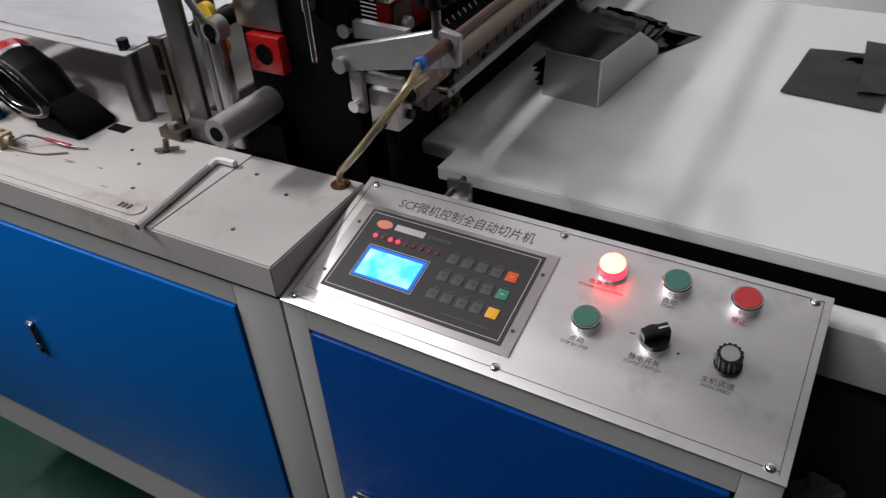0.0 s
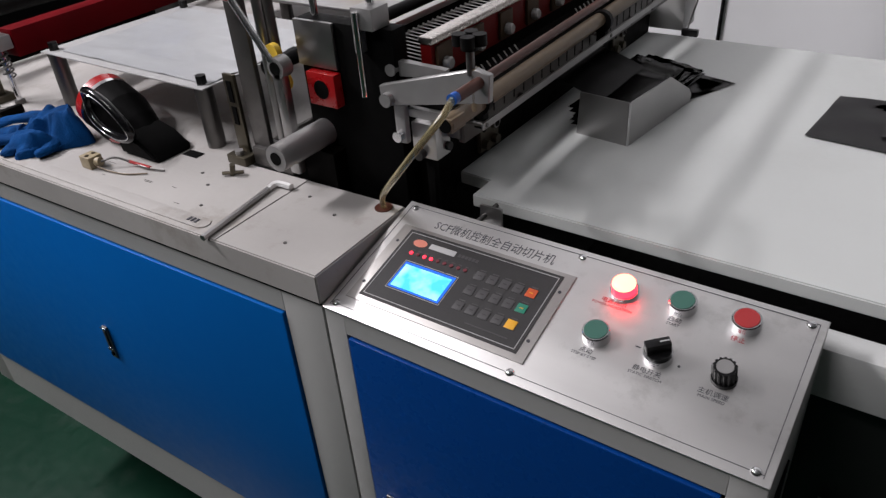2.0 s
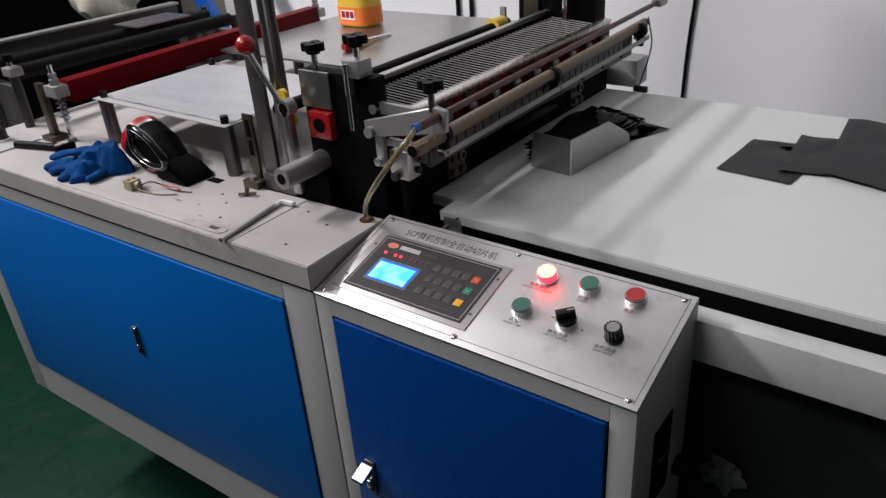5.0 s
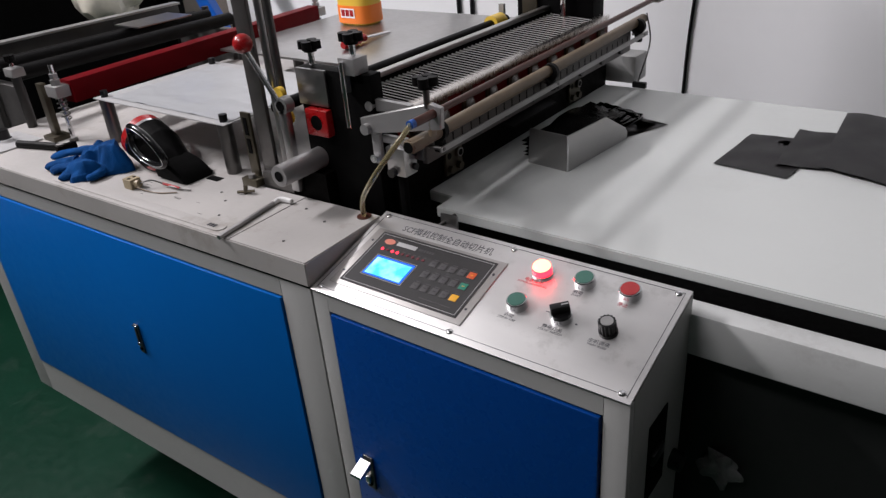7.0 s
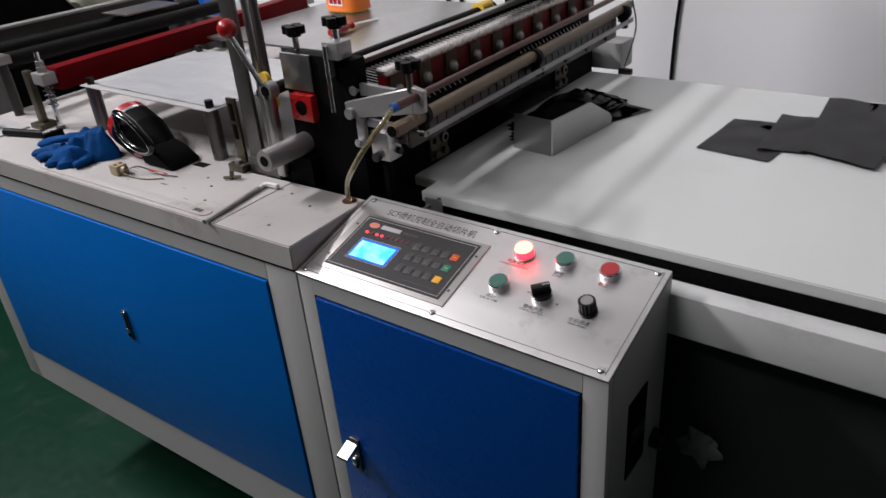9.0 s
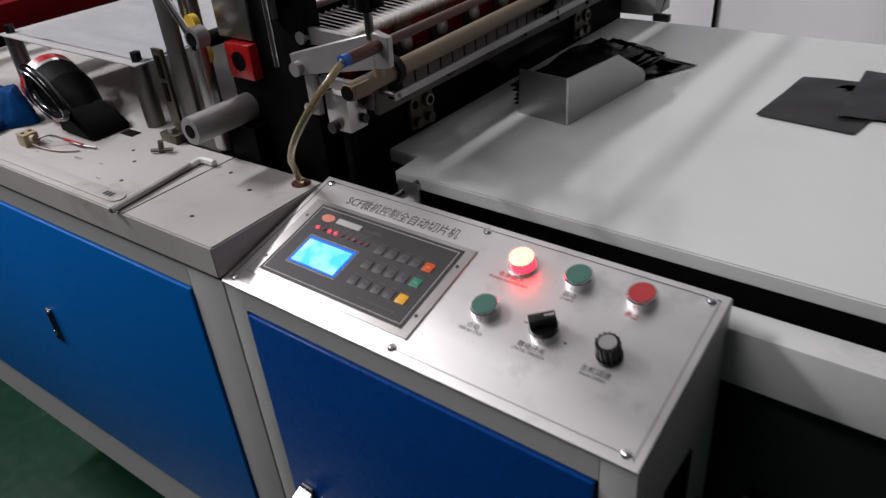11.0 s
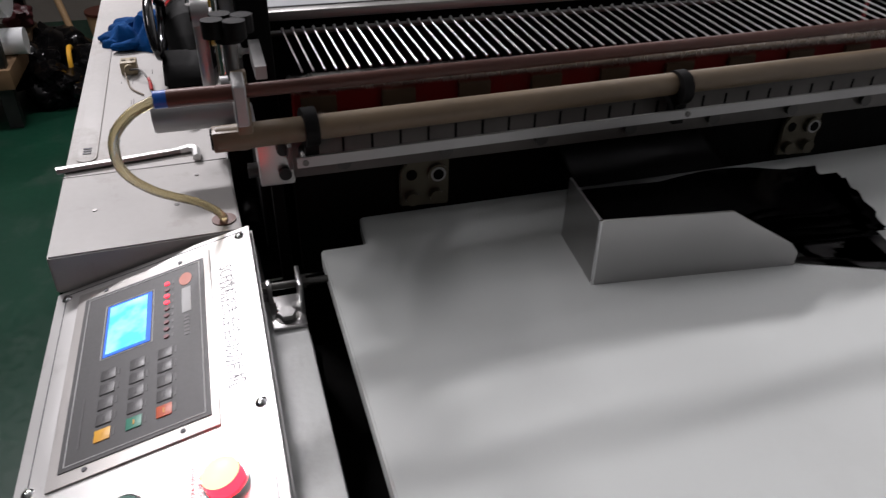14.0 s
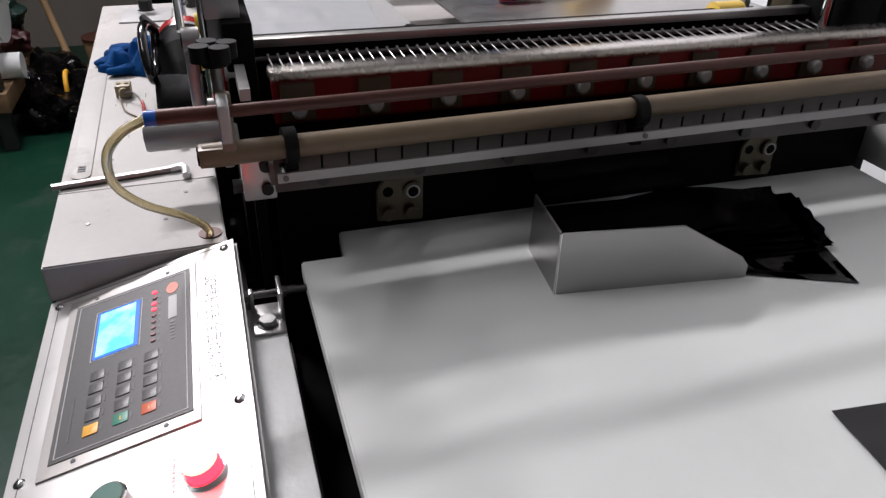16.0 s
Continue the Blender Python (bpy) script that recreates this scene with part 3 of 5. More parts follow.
# ---- output table ----
def output_table():
    c = thing("output_table", (0.7, 0.53, 0.0), "pale grey enamelled delivery table with folded edges", "table")
    bm = fresh()
    prism(bm, [(0.034, 0.212), (1.7, 0.212), (1.7, 0.85), (-0.02, 0.85), (-0.02, 0.254), (0.034, 0.250)], "z", 0.834, TOP)
    bmesh.ops.bevel(bm, geom=bm.edges[:], offset=0.0015, segments=2, affect="EDGES")
    part("tabletop", bm, TABLE, c)
    part("side_rail", boxes((0.060, 1.7, 0.159, 0.190, 0.772, 0.826), bevel=0.002), RAILGREY, c, "pale grey square tube rail")
    part("side_rail", boxes((0.05, 1.7, 0.80, 0.84, 0.776, 0.8335), bevel=0.002), TABLE, c)
    for y in (0.159, 0.80):
        part("leg", boxes((1.64, 1.67, y, y + 0.031, 0.0, 0.772), bevel=0.002), TABLE, c)
    part("lower_panel", boxes((0.045, 1.7, 0.1905, 0.196, 0.02, 0.772)), GUARDBLACK, c, "black guard panel below the rail")
    # Two black sheets added so the gap and underside read as deep shade.
    part("gap_shade", boxes((0.046, 1.7, 0.1965, 0.2355, 0.60, 0.76)), SHADEIRON, c, "black sheet added for the shade behind the guard panel")
    part("table_shade", boxes((0.05, 1.63, 0.236, 0.795, 0.60, 0.61)), SHADEIRON, c, "black sheet added for the shade below the tabletop")
    # clamp that sets the table's height
    clamp = part("clamp", boxes((0.060, 0.102, 0.164, 0.190, 0.8262, 0.8295), (0.060, 0.088, 0.1870, 0.1905, 0.8290, 0.8560), (0.062, 0.070, 0.1640, 0.1675, 0.8290, 0.8480), bevel=0.001), SHEETSTEEL, c, "dark steel adjusting clamp")
    part("bolt", rods(((0.089, 0.176, 0.8295), (0.089, 0.176, 0.8345), 0.0070), seg=6), ALLOY, clamp)
    part("washer", rods(((0.089, 0.176, 0.8290), (0.089, 0.176, 0.8303), 0.0092), seg=20), DARKSTEEL, clamp)
    part("adjusting_screw", rods(((0.0665, 0.158, 0.8435), (0.0665, 0.212, 0.8435), 0.0030)), DARKSTEEL, clamp)
    part("lock_nut", rods(((0.0665, 0.159, 0.8435), (0.0665, 0.1640, 0.8435), 0.0055), seg=6), DARKSTEEL, clamp)
    part("lock_nut", rods(((0.0665, 0.1905, 0.8435), (0.0665, 0.1945, 0.8435), 0.0055), seg=6), DARKSTEEL, clamp)
    return c


output_table()


# ---- cutting head ----
def wing_knob(parent, x, y, z, r=0.017):
    bm = fresh()
    rod(bm, (x, y, z), (x, y, z + 0.012), r * 0.55, 16)
    for k in range(4):
        a = k * math.pi / 2 + 0.4
        rod(bm, (x + r * 0.6 * math.cos(a), y + r * 0.6 * math.sin(a), z + 0.004), (x + r * 0.6 * math.cos(a), y + r * 0.6 * math.sin(a), z + 0.015), r * 0.42, 12)
    return part("star_knob", bm, RUBBER, parent, "black plastic star knob")


def cutting_head():
    c = thing("cutting_head", (-0.1, 0.5, 0.80), "black steel cutting head with rails, pipes and a comb of wires", "machine head")
    part("side_plate", boxes((-0.165, -0.028, 0.172, 0.196, 0.80, 1.043), bevel=0.002), BLACK, c, "thick black side plate")
    part("cover_plate", boxes((-0.164, -0.107, 0.1665, 0.1715, 0.991, 1.043), bevel=0.001), SHEETSTEEL, c, "small grey cover plate")
    box_ = part("bearing_housing", boxes((-0.148, -0.106, 0.158, 0.1715, 0.949, 0.988), bevel=0.002), BRIGHTRED, c, "bright red bearing housing with a round hole")
    part("bore", rods(((-0.127, 0.1575, 0.969), (-0.127, 0.160, 0.969), 0.011)), BLACK, box_)
    part("far_column", boxes((-0.215, -0.04, 0.852, 0.90, 0.80, 1.34), bevel=0.002), BLACK, c, "tall black column")
    part("column_plate", boxes((-0.20, -0.165, 0.8465, 0.8515, 0.95, 1.02), bevel=0.001), BRASS, c)
    part("column_rod", rods(((-0.10, 0.84, 0.96), (-0.10, 0.84, 1.3), 0.006)), CHROME, c)
    part("bed", boxes((-0.165, -0.05, 0.196, 0.852, 0.80, 0.903)), SHADEIRON, c, "black cutter bed")
    part("cross_shaft", rods(((-0.20, 0.160, 0.822), (-0.06, 0.162, 0.822), 0.010)), SHADEIRON, c)
    # guide rail over the comb
    part("rail", boxes((-0.152, -0.138, 0.196, 0.852, 0.991, 1.0), bevel=0.002), BAR, c, "bright alloy guide rail")
    part("rail_backing", boxes((-0.164, -0.153, 0.197, 0.852, 0.9035, 0.994)), BLACK, c)
    part("roller", rods(((-0.25, 0.19, 0.9655), (-0.25, 0.86, 0.9655), 0.010)), RUBBER, c, "dark rubber roller")
    part("roller_collar", rods(((-0.25, 0.80, 0.9655), (-0.25, 0.84, 0.9655), 0.018)), YELLOW, c, "yellow plastic collar")
    part("collar_pin", boxes((-0.256, -0.244, 0.842, 0.85, 0.955, 1.0)), ALLOY, c)
    part("comb_bed", boxes((-0.1525, -0.034, 0.196, 0.852, 0.9035, 0.9065)), SHADEIRON, c)
    part("comb_bar", rods(((-0.1315, 0.197, 0.9825), (-0.1315, 0.851, 0.9825), 0.0026), seg=10), DARKSTEEL, c)
    y = 0.204
    while y < 0.842:
        y += 0.0093 + 0.0057 * (y - 0.204) / 0.64
        bm = fresh()
        rod(bm, (-0.1315, y, 0.9855), (-0.040, y + 0.005, 0.9765), 0.0007, 8, 0.0009)
        ball(bm, (-0.1315, y, 0.9858), 0.0016, seg=8)
        part("comb_wire", bm, BAR, c)
    # hooked front ends of the wires, seen while the knife is up
    for k in range(46):
        y = 0.214 + k * 0.01365
        if 0.43 < y < 0.585:
            continue
        bm = fresh()
        cable(bm, [(-0.038, y - 0.008, 0.9620), (-0.033, y - 0.006, 0.9605), (-0.0275, y - 0.002, 0.9560), (-0.0245, y + 0.003, 0.9475)], 0.0010, 6, 3)
        part("finger_wire", bm, WIRE, c)
    # front lower guard, marked scale and strip
    guard = part("front_guard", boxes((0.030, 0.038, 0.197, 0.86, 0.921, 0.9615), bevel=0.0008), RULER, c, "grey front guard with a marked scale")
    # Hidden bar added to block light and narrow the streak on the table.
    part("light_stop", boxes((0.008, 0.014, 0.199, 0.852, 0.913, 0.942)), SHADEIRON, c)
    for k in range(28):
        y = 0.235 + k * 0.0225
        part("scale_mark", boxes((0.038, 0.0386, y, y + 0.0018, 0.936, 0.952)), BLACK, guard)
    for k in range(8):
        y = 0.235 + k * 0.082
        part("bolt_head", rods(((0.038, y, 0.931), (0.043, y, 0.931), 0.0056), seg=16), GUARD, guard)
    bm = fresh()
    prism(bm, [(0.198, 0.9405), (0.885, 0.9475), (0.885, 0.9555), (0.198, 0.9485)], "x", 0.060, 0.0625)
    strip = part("strip", bm, ALLOY, c, "thin flat alloy strip")
    for y, z in ((0.204, 0.9445), (0.520, 0.948), (0.868, 0.9515)):
        part("strip_screw", rods(((0.0625, y, z), (0.0635, y, z), 0.0024), seg=10), DARKSTEEL, strip)
        part("strip_spacer", rods(((0.038, y, z), (0.060, y, z), 0.003), seg=10), DARKSTEEL, strip)
    part("under_beam", boxes((-0.0335, -0.009, 0.200, 0.852, 0.80, 0.911)), SHADEIRON, c, "black beam under the knife")
    for y in (0.3115, 0.7055):
        bm = fresh()
        prism(bm, [(y - 0.022, 0.859), (y + 0.0225, 0.856), (y + 0.0225, 0.903), (y - 0.010, 0.908), (y - 0.022, 0.893)], "x", -0.0085, -0.003)
        bmesh.ops.bevel(bm, geom=bm.edges[:], offset=0.0012, segments=2, affect="EDGES")
        br = part("bearing_bracket", bm, BRASS, c, "tarnished brass bracket")
        part("bracket_bearing", rods(((-0.003, y + 0.0115, 0.889), (0.001, y + 0.0115, 0.889), 0.0088)), BRASS, br)
        part("bearing_ring", rods(((0.001, y + 0.0115, 0.889), (0.0018, y + 0.0115, 0.889), 0.0068)), ALLOY, br)
        part("bore", rods(((0.0018, y + 0.0115, 0.889), (0.0022, y + 0.0115, 0.889), 0.0050)), BLACK, br)
        part("bore", rods(((-0.003, y - 0.0115, 0.889), (-0.0025, y - 0.0115, 0.889), 0.0050)), BLACK, br)
        for s in (-0.012, 0.010):
            part("bracket_bolt", rods(((-0.003, y + s, 0.868), (0.004, y + s, 0.868), 0.0062)), BRASS, br)
    # pipes in front of the knife
    pipe = part("front_pipe", rods(((0.053, 0.145, 0.966), (0.043, 0.905, 0.974), 0.0092)), TAN, c, "tan square-ended pipe")
    part("pipe_end", boxes((0.0455, 0.061, 0.142, 0.168, 0.9585, 0.9735), bevel=0.002), TAN, pipe)
    part("pipe_socket", rods(((0.053, 0.141, 0.966), (0.053, 0.1425, 0.966), 0.0075)), BLACK, pipe)
    for y in (0.205, 0.510, 0.86):
        part("clamp_ring", rods(((0.051, y, 0.967), (0.050, y + 0.010, 0.967), 0.0145)), RUBBER, pipe, "black clamp ring")
        part("clamp_foot", boxes((0.046, 0.058, y, y + 0.01, 0.938, 0.955)), RUBBER, pipe)
    back_pipe = part("air_pipe", rods(((0.084, 0.128, 1.010), (0.066, 0.93, 1.014), 0.0046)), COPPER, c, "brown air pipe")
    part("pipe_sleeve", rods(((0.0842, 0.120, 1.010), (0.084, 0.160, 1.010), 0.0058)), COPPER, back_pipe)
    part("hose_fitting", rods(((0.0844, 0.112, 1.010), (0.0842, 0.120, 1.010), 0.0056)), BLUEPLASTIC, back_pipe, "blue hose fitting")
    part("far_coupling", boxes((0.056, 0.076, 0.90, 0.935, 1.006, 1.024), bevel=0.002), ALLOY, back_pipe)
    # swinging arms that carry the pipes
    arm = fresh()
    prism(arm, [(-0.041, 0.964), (0.094, 0.990), (0.096, 1.018), (0.080, 1.022), (-0.043, 0.987)], "y", 0.160, 0.168)
    bmesh.ops.bevel(arm, geom=arm.edges[:], offset=0.001, segments=1, affect="EDGES")
    a = part("arm", arm, ALLOY, c, "grey cast arm holding the pipes")
    part("pivot_bolt", rods(((-0.031, 0.153, 0.974), (-0.031, 0.160, 0.974), 0.0075)), ALLOY, a)
    arm = fresh()
    prism(arm, [(-0.042, 0.992), (0.03, 0.998), (0.032, 1.008), (-0.042, 1.010)], "y", 0.178, 0.186)
    a2 = part("arm", arm, ALLOY, c)
    part("pivot_bolt", rods(((-0.034, 0.170, 1.001), (-0.034, 0.178, 1.001), 0.0065)), ALLOY, a2)
    part("link", boxes((-0.026, -0.012, 0.160, 0.168, 0.925, 0.968), bevel=0.002), ALLOY, c)
    part("link_bolt", rods(((-0.019, 0.152, 0.935), (-0.019, 0.160, 0.935), 0.006)), CHROME, c)
    part("link", boxes((-0.012, 0.03, 0.166, 0.174, 0.955, 0.966), bevel=0.002), ALLOY, c)
    blk = part("alloy_block", boxes((-0.014, 0.018, 0.172, 0.199, 0.906, 0.947), bevel=0.002), BLOCK, c, "machined alloy block")
    for z in (0.917, 0.938):
        part("block_bolt", rods(((0.018, 0.1915, z), (0.023, 0.1915, z), 0.0050)), PLASTIC, blk)
    part("block_ring", rods(((-0.002, 0.164, 0.912), (-0.002, 0.172, 0.912), 0.0062)), GUARD, blk)
    part("block_leg", boxes((-0.004, 0.006, 0.180, 0.190, 0.80, 0.9058), bevel=0.001), BLACK, blk)
    part("guard_stay", boxes((0.0181, 0.034, 0.194, 0.2005, 0.926, 0.945), bevel=0.001), DARKSTEEL, blk)
    part("arm_post", boxes((0.073, 0.080, 0.160, 0.170, 0.978, 1.022), bevel=0.002), TAN, c)
    part("knob_stud", rods(((0.073, 0.163, 1.015), (0.073, 0.163, 1.042), 0.0042)), DARKSTEEL, c)
    wing_knob(c, 0.073, 0.163, 1.040, 0.0165)
    # cylinder at the near side
    cy = part("air_cylinder", rods(((-0.144, 0.089, 0.910), (-0.144, 0.172, 0.910), 0.0160), seg=32), ALLOY, c, "round alloy air cylinder")
    part("cylinder_rim", rods(((-0.144, 0.0875, 0.910), (-0.144, 0.0892, 0.910), 0.0154), seg=32), ALLOY, cy)
    part("cylinder_bore", rods(((-0.144, 0.0865, 0.910), (-0.144, 0.0876, 0.910), 0.0078)), BLACK, cy)
    part("cylinder_seat", boxes((-0.165, -0.117, 0.150, 0.1715, 0.80, 0.894)), SHADEIRON, c)
    # spindles and knobs on top
    for x, y, z in ((-0.145, 0.184, 1.043), (-0.056, 0.176, 1.062)):
        part("spindle", rods(((x, y, z), (x, y, z + 0.022), 0.0045)), CHROME, c)
        wing_knob(c, x, y, z + 0.020)
    part("spindle_block", boxes((-0.070, -0.042, 0.160, 0.188, 1.0435, 1.066), (-0.070, -0.062, 0.160, 0.1715, 1.018, 1.0435), bevel=0.001), ALLOY, c)
    part("threaded_rod", rods(((-0.062, 0.158, 0.972), (-0.062, 0.158, 1.062), 0.0034)), CHROME, c, "thin threaded rod")
    # grey box and hook beyond the far end
    part("junction_box", boxes((-0.03, 0.045, 0.872, 0.93, 0.851, 0.905), bevel=0.002), GREY, c, "small grey junction box")
    return c


cutting_head()


# ---- the knife beam, which strokes up and down ----
def knife_beam():
    c = thing("knife_beam", (-0.02, 0.52, 0.93), "maroon knife beam with pale bolts and a bright top edge", "knife beam")
    part("blade_plate", boxes((-0.018, -0.004, 0.205, 0.845, 0.949, 0.9868), bevel=0.001), BEAMRED, c, "maroon painted beam")
    part("top_bar", boxes((-0.0190, -0.001, 0.203, 0.847, 0.987, 0.9950), bevel=0.002), OILBAR, c, "bright alloy top bar")
    for k in range(10):
        y = 0.225 + k * 0.0648
        part("spacer", boxes((-0.0038, 0.0, y - 0.014, y + 0.014, 0.952, 0.984), bevel=0.0006), SPACER, c)
        bm = fresh()
        rod(bm, (0.0, y, 0.963), (0.006, y, 0.963), 0.0066, 18)
        rod(bm, (0.006, y, 0.963), (0.008, y, 0.963), 0.0066, 18, 0.0052)
        part("bolt", bm, ALLOY, c, "pale round bolt head")
    part("blade", boxes((-0.0170, -0.0145, 0.206, 0.844, 0.929, 0.9495)), SHADEIRON, c)
    return c


knife = knife_beam()


# ---- near posts and lever ----
def lever_post():
    c = thing("lever_post", (-0.225, 0.16, TOP), "upright steel flat bar with rods and a lever", "lever stand")
    part("flat_bar", boxes((-0.262, -0.232, 0.156, 0.163, TOP, 1.30), bevel=0.001), DARKSTEEL, c, "tall dark steel flat bar")
    part("rod", rods(((-0.216, 0.165, TOP), (-0.216, 0.165, 1.30), 0.0055)), SHEETSTEEL, c)
    part("rod", rods(((-0.196, 0.165, TOP), (-0.196, 0.165, 1.30), 0.0055)), DARKSTEEL, c)
    part("rod", rods(((-0.229, 0.185, TOP), (-0.229, 0.185, 1.30), 0.0045)), DARKSTEEL, c)
    part("foot_block", boxes((-0.258, -0.19, 0.148, 0.178, TOP, 0.875), bevel=0.001), DARKSTEEL, c)
    part("link_bar", boxes((-0.180, -0.164, 0.136, 0.148, 0.862, 0.996), bevel=0.003), SHEETSTEEL, c)
    part("pivot", rods(((-0.172, 0.136, 0.994), (-0.172, 0.152, 0.994), 0.0125)), ALLOY, c, "round lever pivot")
    part("pivot_bore", rods(((-0.172, 0.1345, 0.994), (-0.172, 0.1362, 0.994), 0.0075)), BLACK, c)
    part("collar", rods(((-0.182, 0.150, 0.972), (-0.182, 0.158, 0.972), 0.0115)), YELLOW, c, "yellow plastic collar")
    part("collar", rods(((-0.190, 0.150, 1.005), (-0.190, 0.158, 1.005), 0.0105)), YELLOW, c)
    lever = part("lever", rods(((-0.176, 0.136, 1.002), (-0.226, 0.136, 1.072), 0.0040)), CHROME, c, "chrome lever with a red ball")
    bm = fresh()
    ball(bm, (-0.228, 0.136, 1.078), 0.0143, seg=28)
    part("ball_grip", bm, BRIGHTRED, lever, "glossy red ball grip")
    return c


lever_post()


def slotted_post():
    c = thing("slotted_post", (-0.278, 0.150, TOP), "brass slotted upright bar on a bolted foot", "bracket")
    part("bar", boxes((-0.290, -0.270, 0.152, 0.157, TOP + 0.012, 0.966), bevel=0.001), BRASS, c)
    part("slot", boxes((-0.284, -0.276, 0.1505, 0.1518, 0.93, 0.958)), BLACK, c)
    part("slot", boxes((-0.284, -0.276, 0.1505, 0.1518, 0.90, 0.924)), BLACK, c)
    part("foot", boxes((-0.296, -0.262, 0.135, 0.160, TOP, TOP + 0.012), bevel=0.001), BRASS, c)
    part("bolt", rods(((-0.279, 0.143, TOP + 0.012), (-0.279, 0.143, TOP + 0.018), 0.006), seg=6), ALLOY, c)


slotted_post()

w = single("wing_bolt", rods(((-0.262, 0.112, TOP + 0.0005), (-0.258, 0.112, TOP + 0.016), 0.0035), ((-0.271, 0.104, TOP + 0.004), (-0.249, 0.120, TOP + 0.004), 0.0025), seg=10), BRASS, (-0.262, 0.112, TOP), "small brass wing bolt lying on the top", "bolt")


# ---- hose ----
def air_hose():
    bm = fresh()
    cable(bm, [(-0.038, 0.138, TOP + 0.002), (-0.034, 0.133, 0.862), (-0.019, 0.119, 0.881), (0.012, 0.093, 0.911), (0.044, 0.079, 0.945), (0.073, 0.082, 0.981), (0.086, 0.096, 1.002), (0.0846, 0.113, 1.010)], 0.0036, 12, 10)
    h = single("air_hose", bm, HOSE, (-0.038, 0.138, TOP), "yellowed clear plastic air hose", "hose")
    part("hole_rim", rods(((-0.038, 0.138, TOP), (-0.038, 0.138, TOP + 0.0012), 0.0105)), COPPER, h, "rusty hole rim")


air_hose()


# ---- things on the cabinet top ----
def hex_key():
    z = TOP + 0.0035
    bm = fresh()
    cable(bm, [(-0.170, -0.013, z), (-0.179, 0.05, z), (-0.1875, 0.104, z)], 0.0036, 6, 6)
    key = single("hex_key", bm, SHEETSTEEL, (-0.18, 0.05, TOP), "dull steel hex key with a bright bent end", "hex key")
    bm = fresh()
    cable(bm, [(-0.1872, 0.102, z), (-0.189, 0.112, z + 0.0005), (-0.183, 0.1175, z + 0.001), (-0.164, 0.1185, z + 0.001)], 0.0042, 6, 6)
    part("bent_end", bm, WIRE, key, "bright worn bent end")


hex_key()


def work_glove():
    c = thing("work_glove", (-0.62, 0.06, TOP), "crumpled blue knitted work glove", "glove")

    def limb(name, points, r0, r1, flat=0.75, seed=0):
        line = smooth_line(points, 16)
        bm = fresh()
        rings = []
        for i, q in enumerate(line):
            t = i / (len(line) - 1)
            along = (line[min(i + 1, len(line) - 1)] - line[max(i - 1, 0)]).normalized()
            side = along.cross(Vector((0, 0, 1))).normalized()
            r = (r0 + (r1 - r0) * t) * (1.0 if t < 0.85 else math.sqrt(max(0.05, 1 - ((t - 0.85) / 0.15) ** 2)))
            ring = []
            for k in range(40):
                a = 2 * math.pi * k / 40
                d = side * math.cos(a) + Vector((0, 0, flat)) * math.sin(a)
                w = 1 + 0.48 * noise.noise(q * 26 + d * 0.7 + Vector((seed, 0, 0))) + 0.14 * noise.noise(q * 70 + d * 1.8) + 0.04 * noise.noise(q * 220 + d * 5)
                ring.append(bm.verts.new(q + d * r * w))
            rings.append(ring)
        for a, b in zip(rings, rings[1:]):
            for k in range(40):
                bm.faces.new((a[k], a[(k + 1) % 40], b[(k + 1) % 40], b[k]))
        bm.faces.new(rings[0][::-1])
        bm.faces.new(rings[-1])
        for v in bm.verts:
            v.co.z = max(v.co.z, TOP + 0.0006)
        part(name, bm, GLOVE, c)

    # the body is a rumpled bag: creased cloth over a low quadrilateral
    near_l, near_r, far_r, far_l = (Vector(p) for p in ((-0.662, 0.026, 0), (-0.570, -0.002, 0), (-0.522, 0.086, 0), (-0.632, 0.122, 0)))
    n = 56
    bm = fresh()
    grid = []
    for i in range(n + 1):
        row = []
        for j in range(n + 1):
            u, v = i / n, j / n
            q = near_l.lerp(near_r, u).lerp(far_l.lerp(far_r, u), v)
            rim = min(u, 1 - u, v, 1 - v)
            swell = min(1.0, rim / 0.16) ** 0.45
            fold = abs(noise.noise(Vector((u * 2.4 - v * 1.5 + 3.1, u * 0.9 + v * 1.1, 2.0))))
            small = abs(noise.noise(Vector((u * 5.0 + v * 2.2, v * 6.0 - u * 1.5, 7.0))))
            high = 0.016 + 0.030 * v + 0.004 * u
            q.z = TOP + 0.0008 + swell * (high * (0.36 + 1.6 * min(fold, 0.42)) + 0.010 * small)
            q.x += 0.010 * noise.noise(Vector((u * 4, v * 4, 1.0)))
            q.y += 0.010 * noise.noise(Vector((u * 4, v * 4, 5.0)))
            row.append(bm.verts.new(q))
        grid.append(row)
    for i in range(n):
        for j in range(n):
            bm.faces.new((grid[i][j], grid[i + 1][j], grid[i + 1][j + 1], grid[i][j + 1]))
    edge = [grid[i][0] for i in range(n + 1)] + [grid[n][j] for j in range(1, n + 1)] + [grid[i][n] for i in range(n - 1, -1, -1)] + [grid[0][j] for j in range(n - 1, 0, -1)]
    bm.faces.new(edge[::-1])
    part("palm", bm, GLOVE, c)
    limb("finger", [(-0.640, 0.092, TOP + 0.016), (-0.668, 0.082, TOP + 0.016), (-0.695, 0.066, TOP + 0.011), (-0.722, 0.044, TOP + 0.007)], 0.013, 0.010, 0.6, 1)
    limb("finger", [(-0.640, 0.050, TOP + 0.012), (-0.664, 0.030, TOP + 0.009), (-0.680, 0.010, TOP + 0.006)], 0.015, 0.011, 0.55, 2)
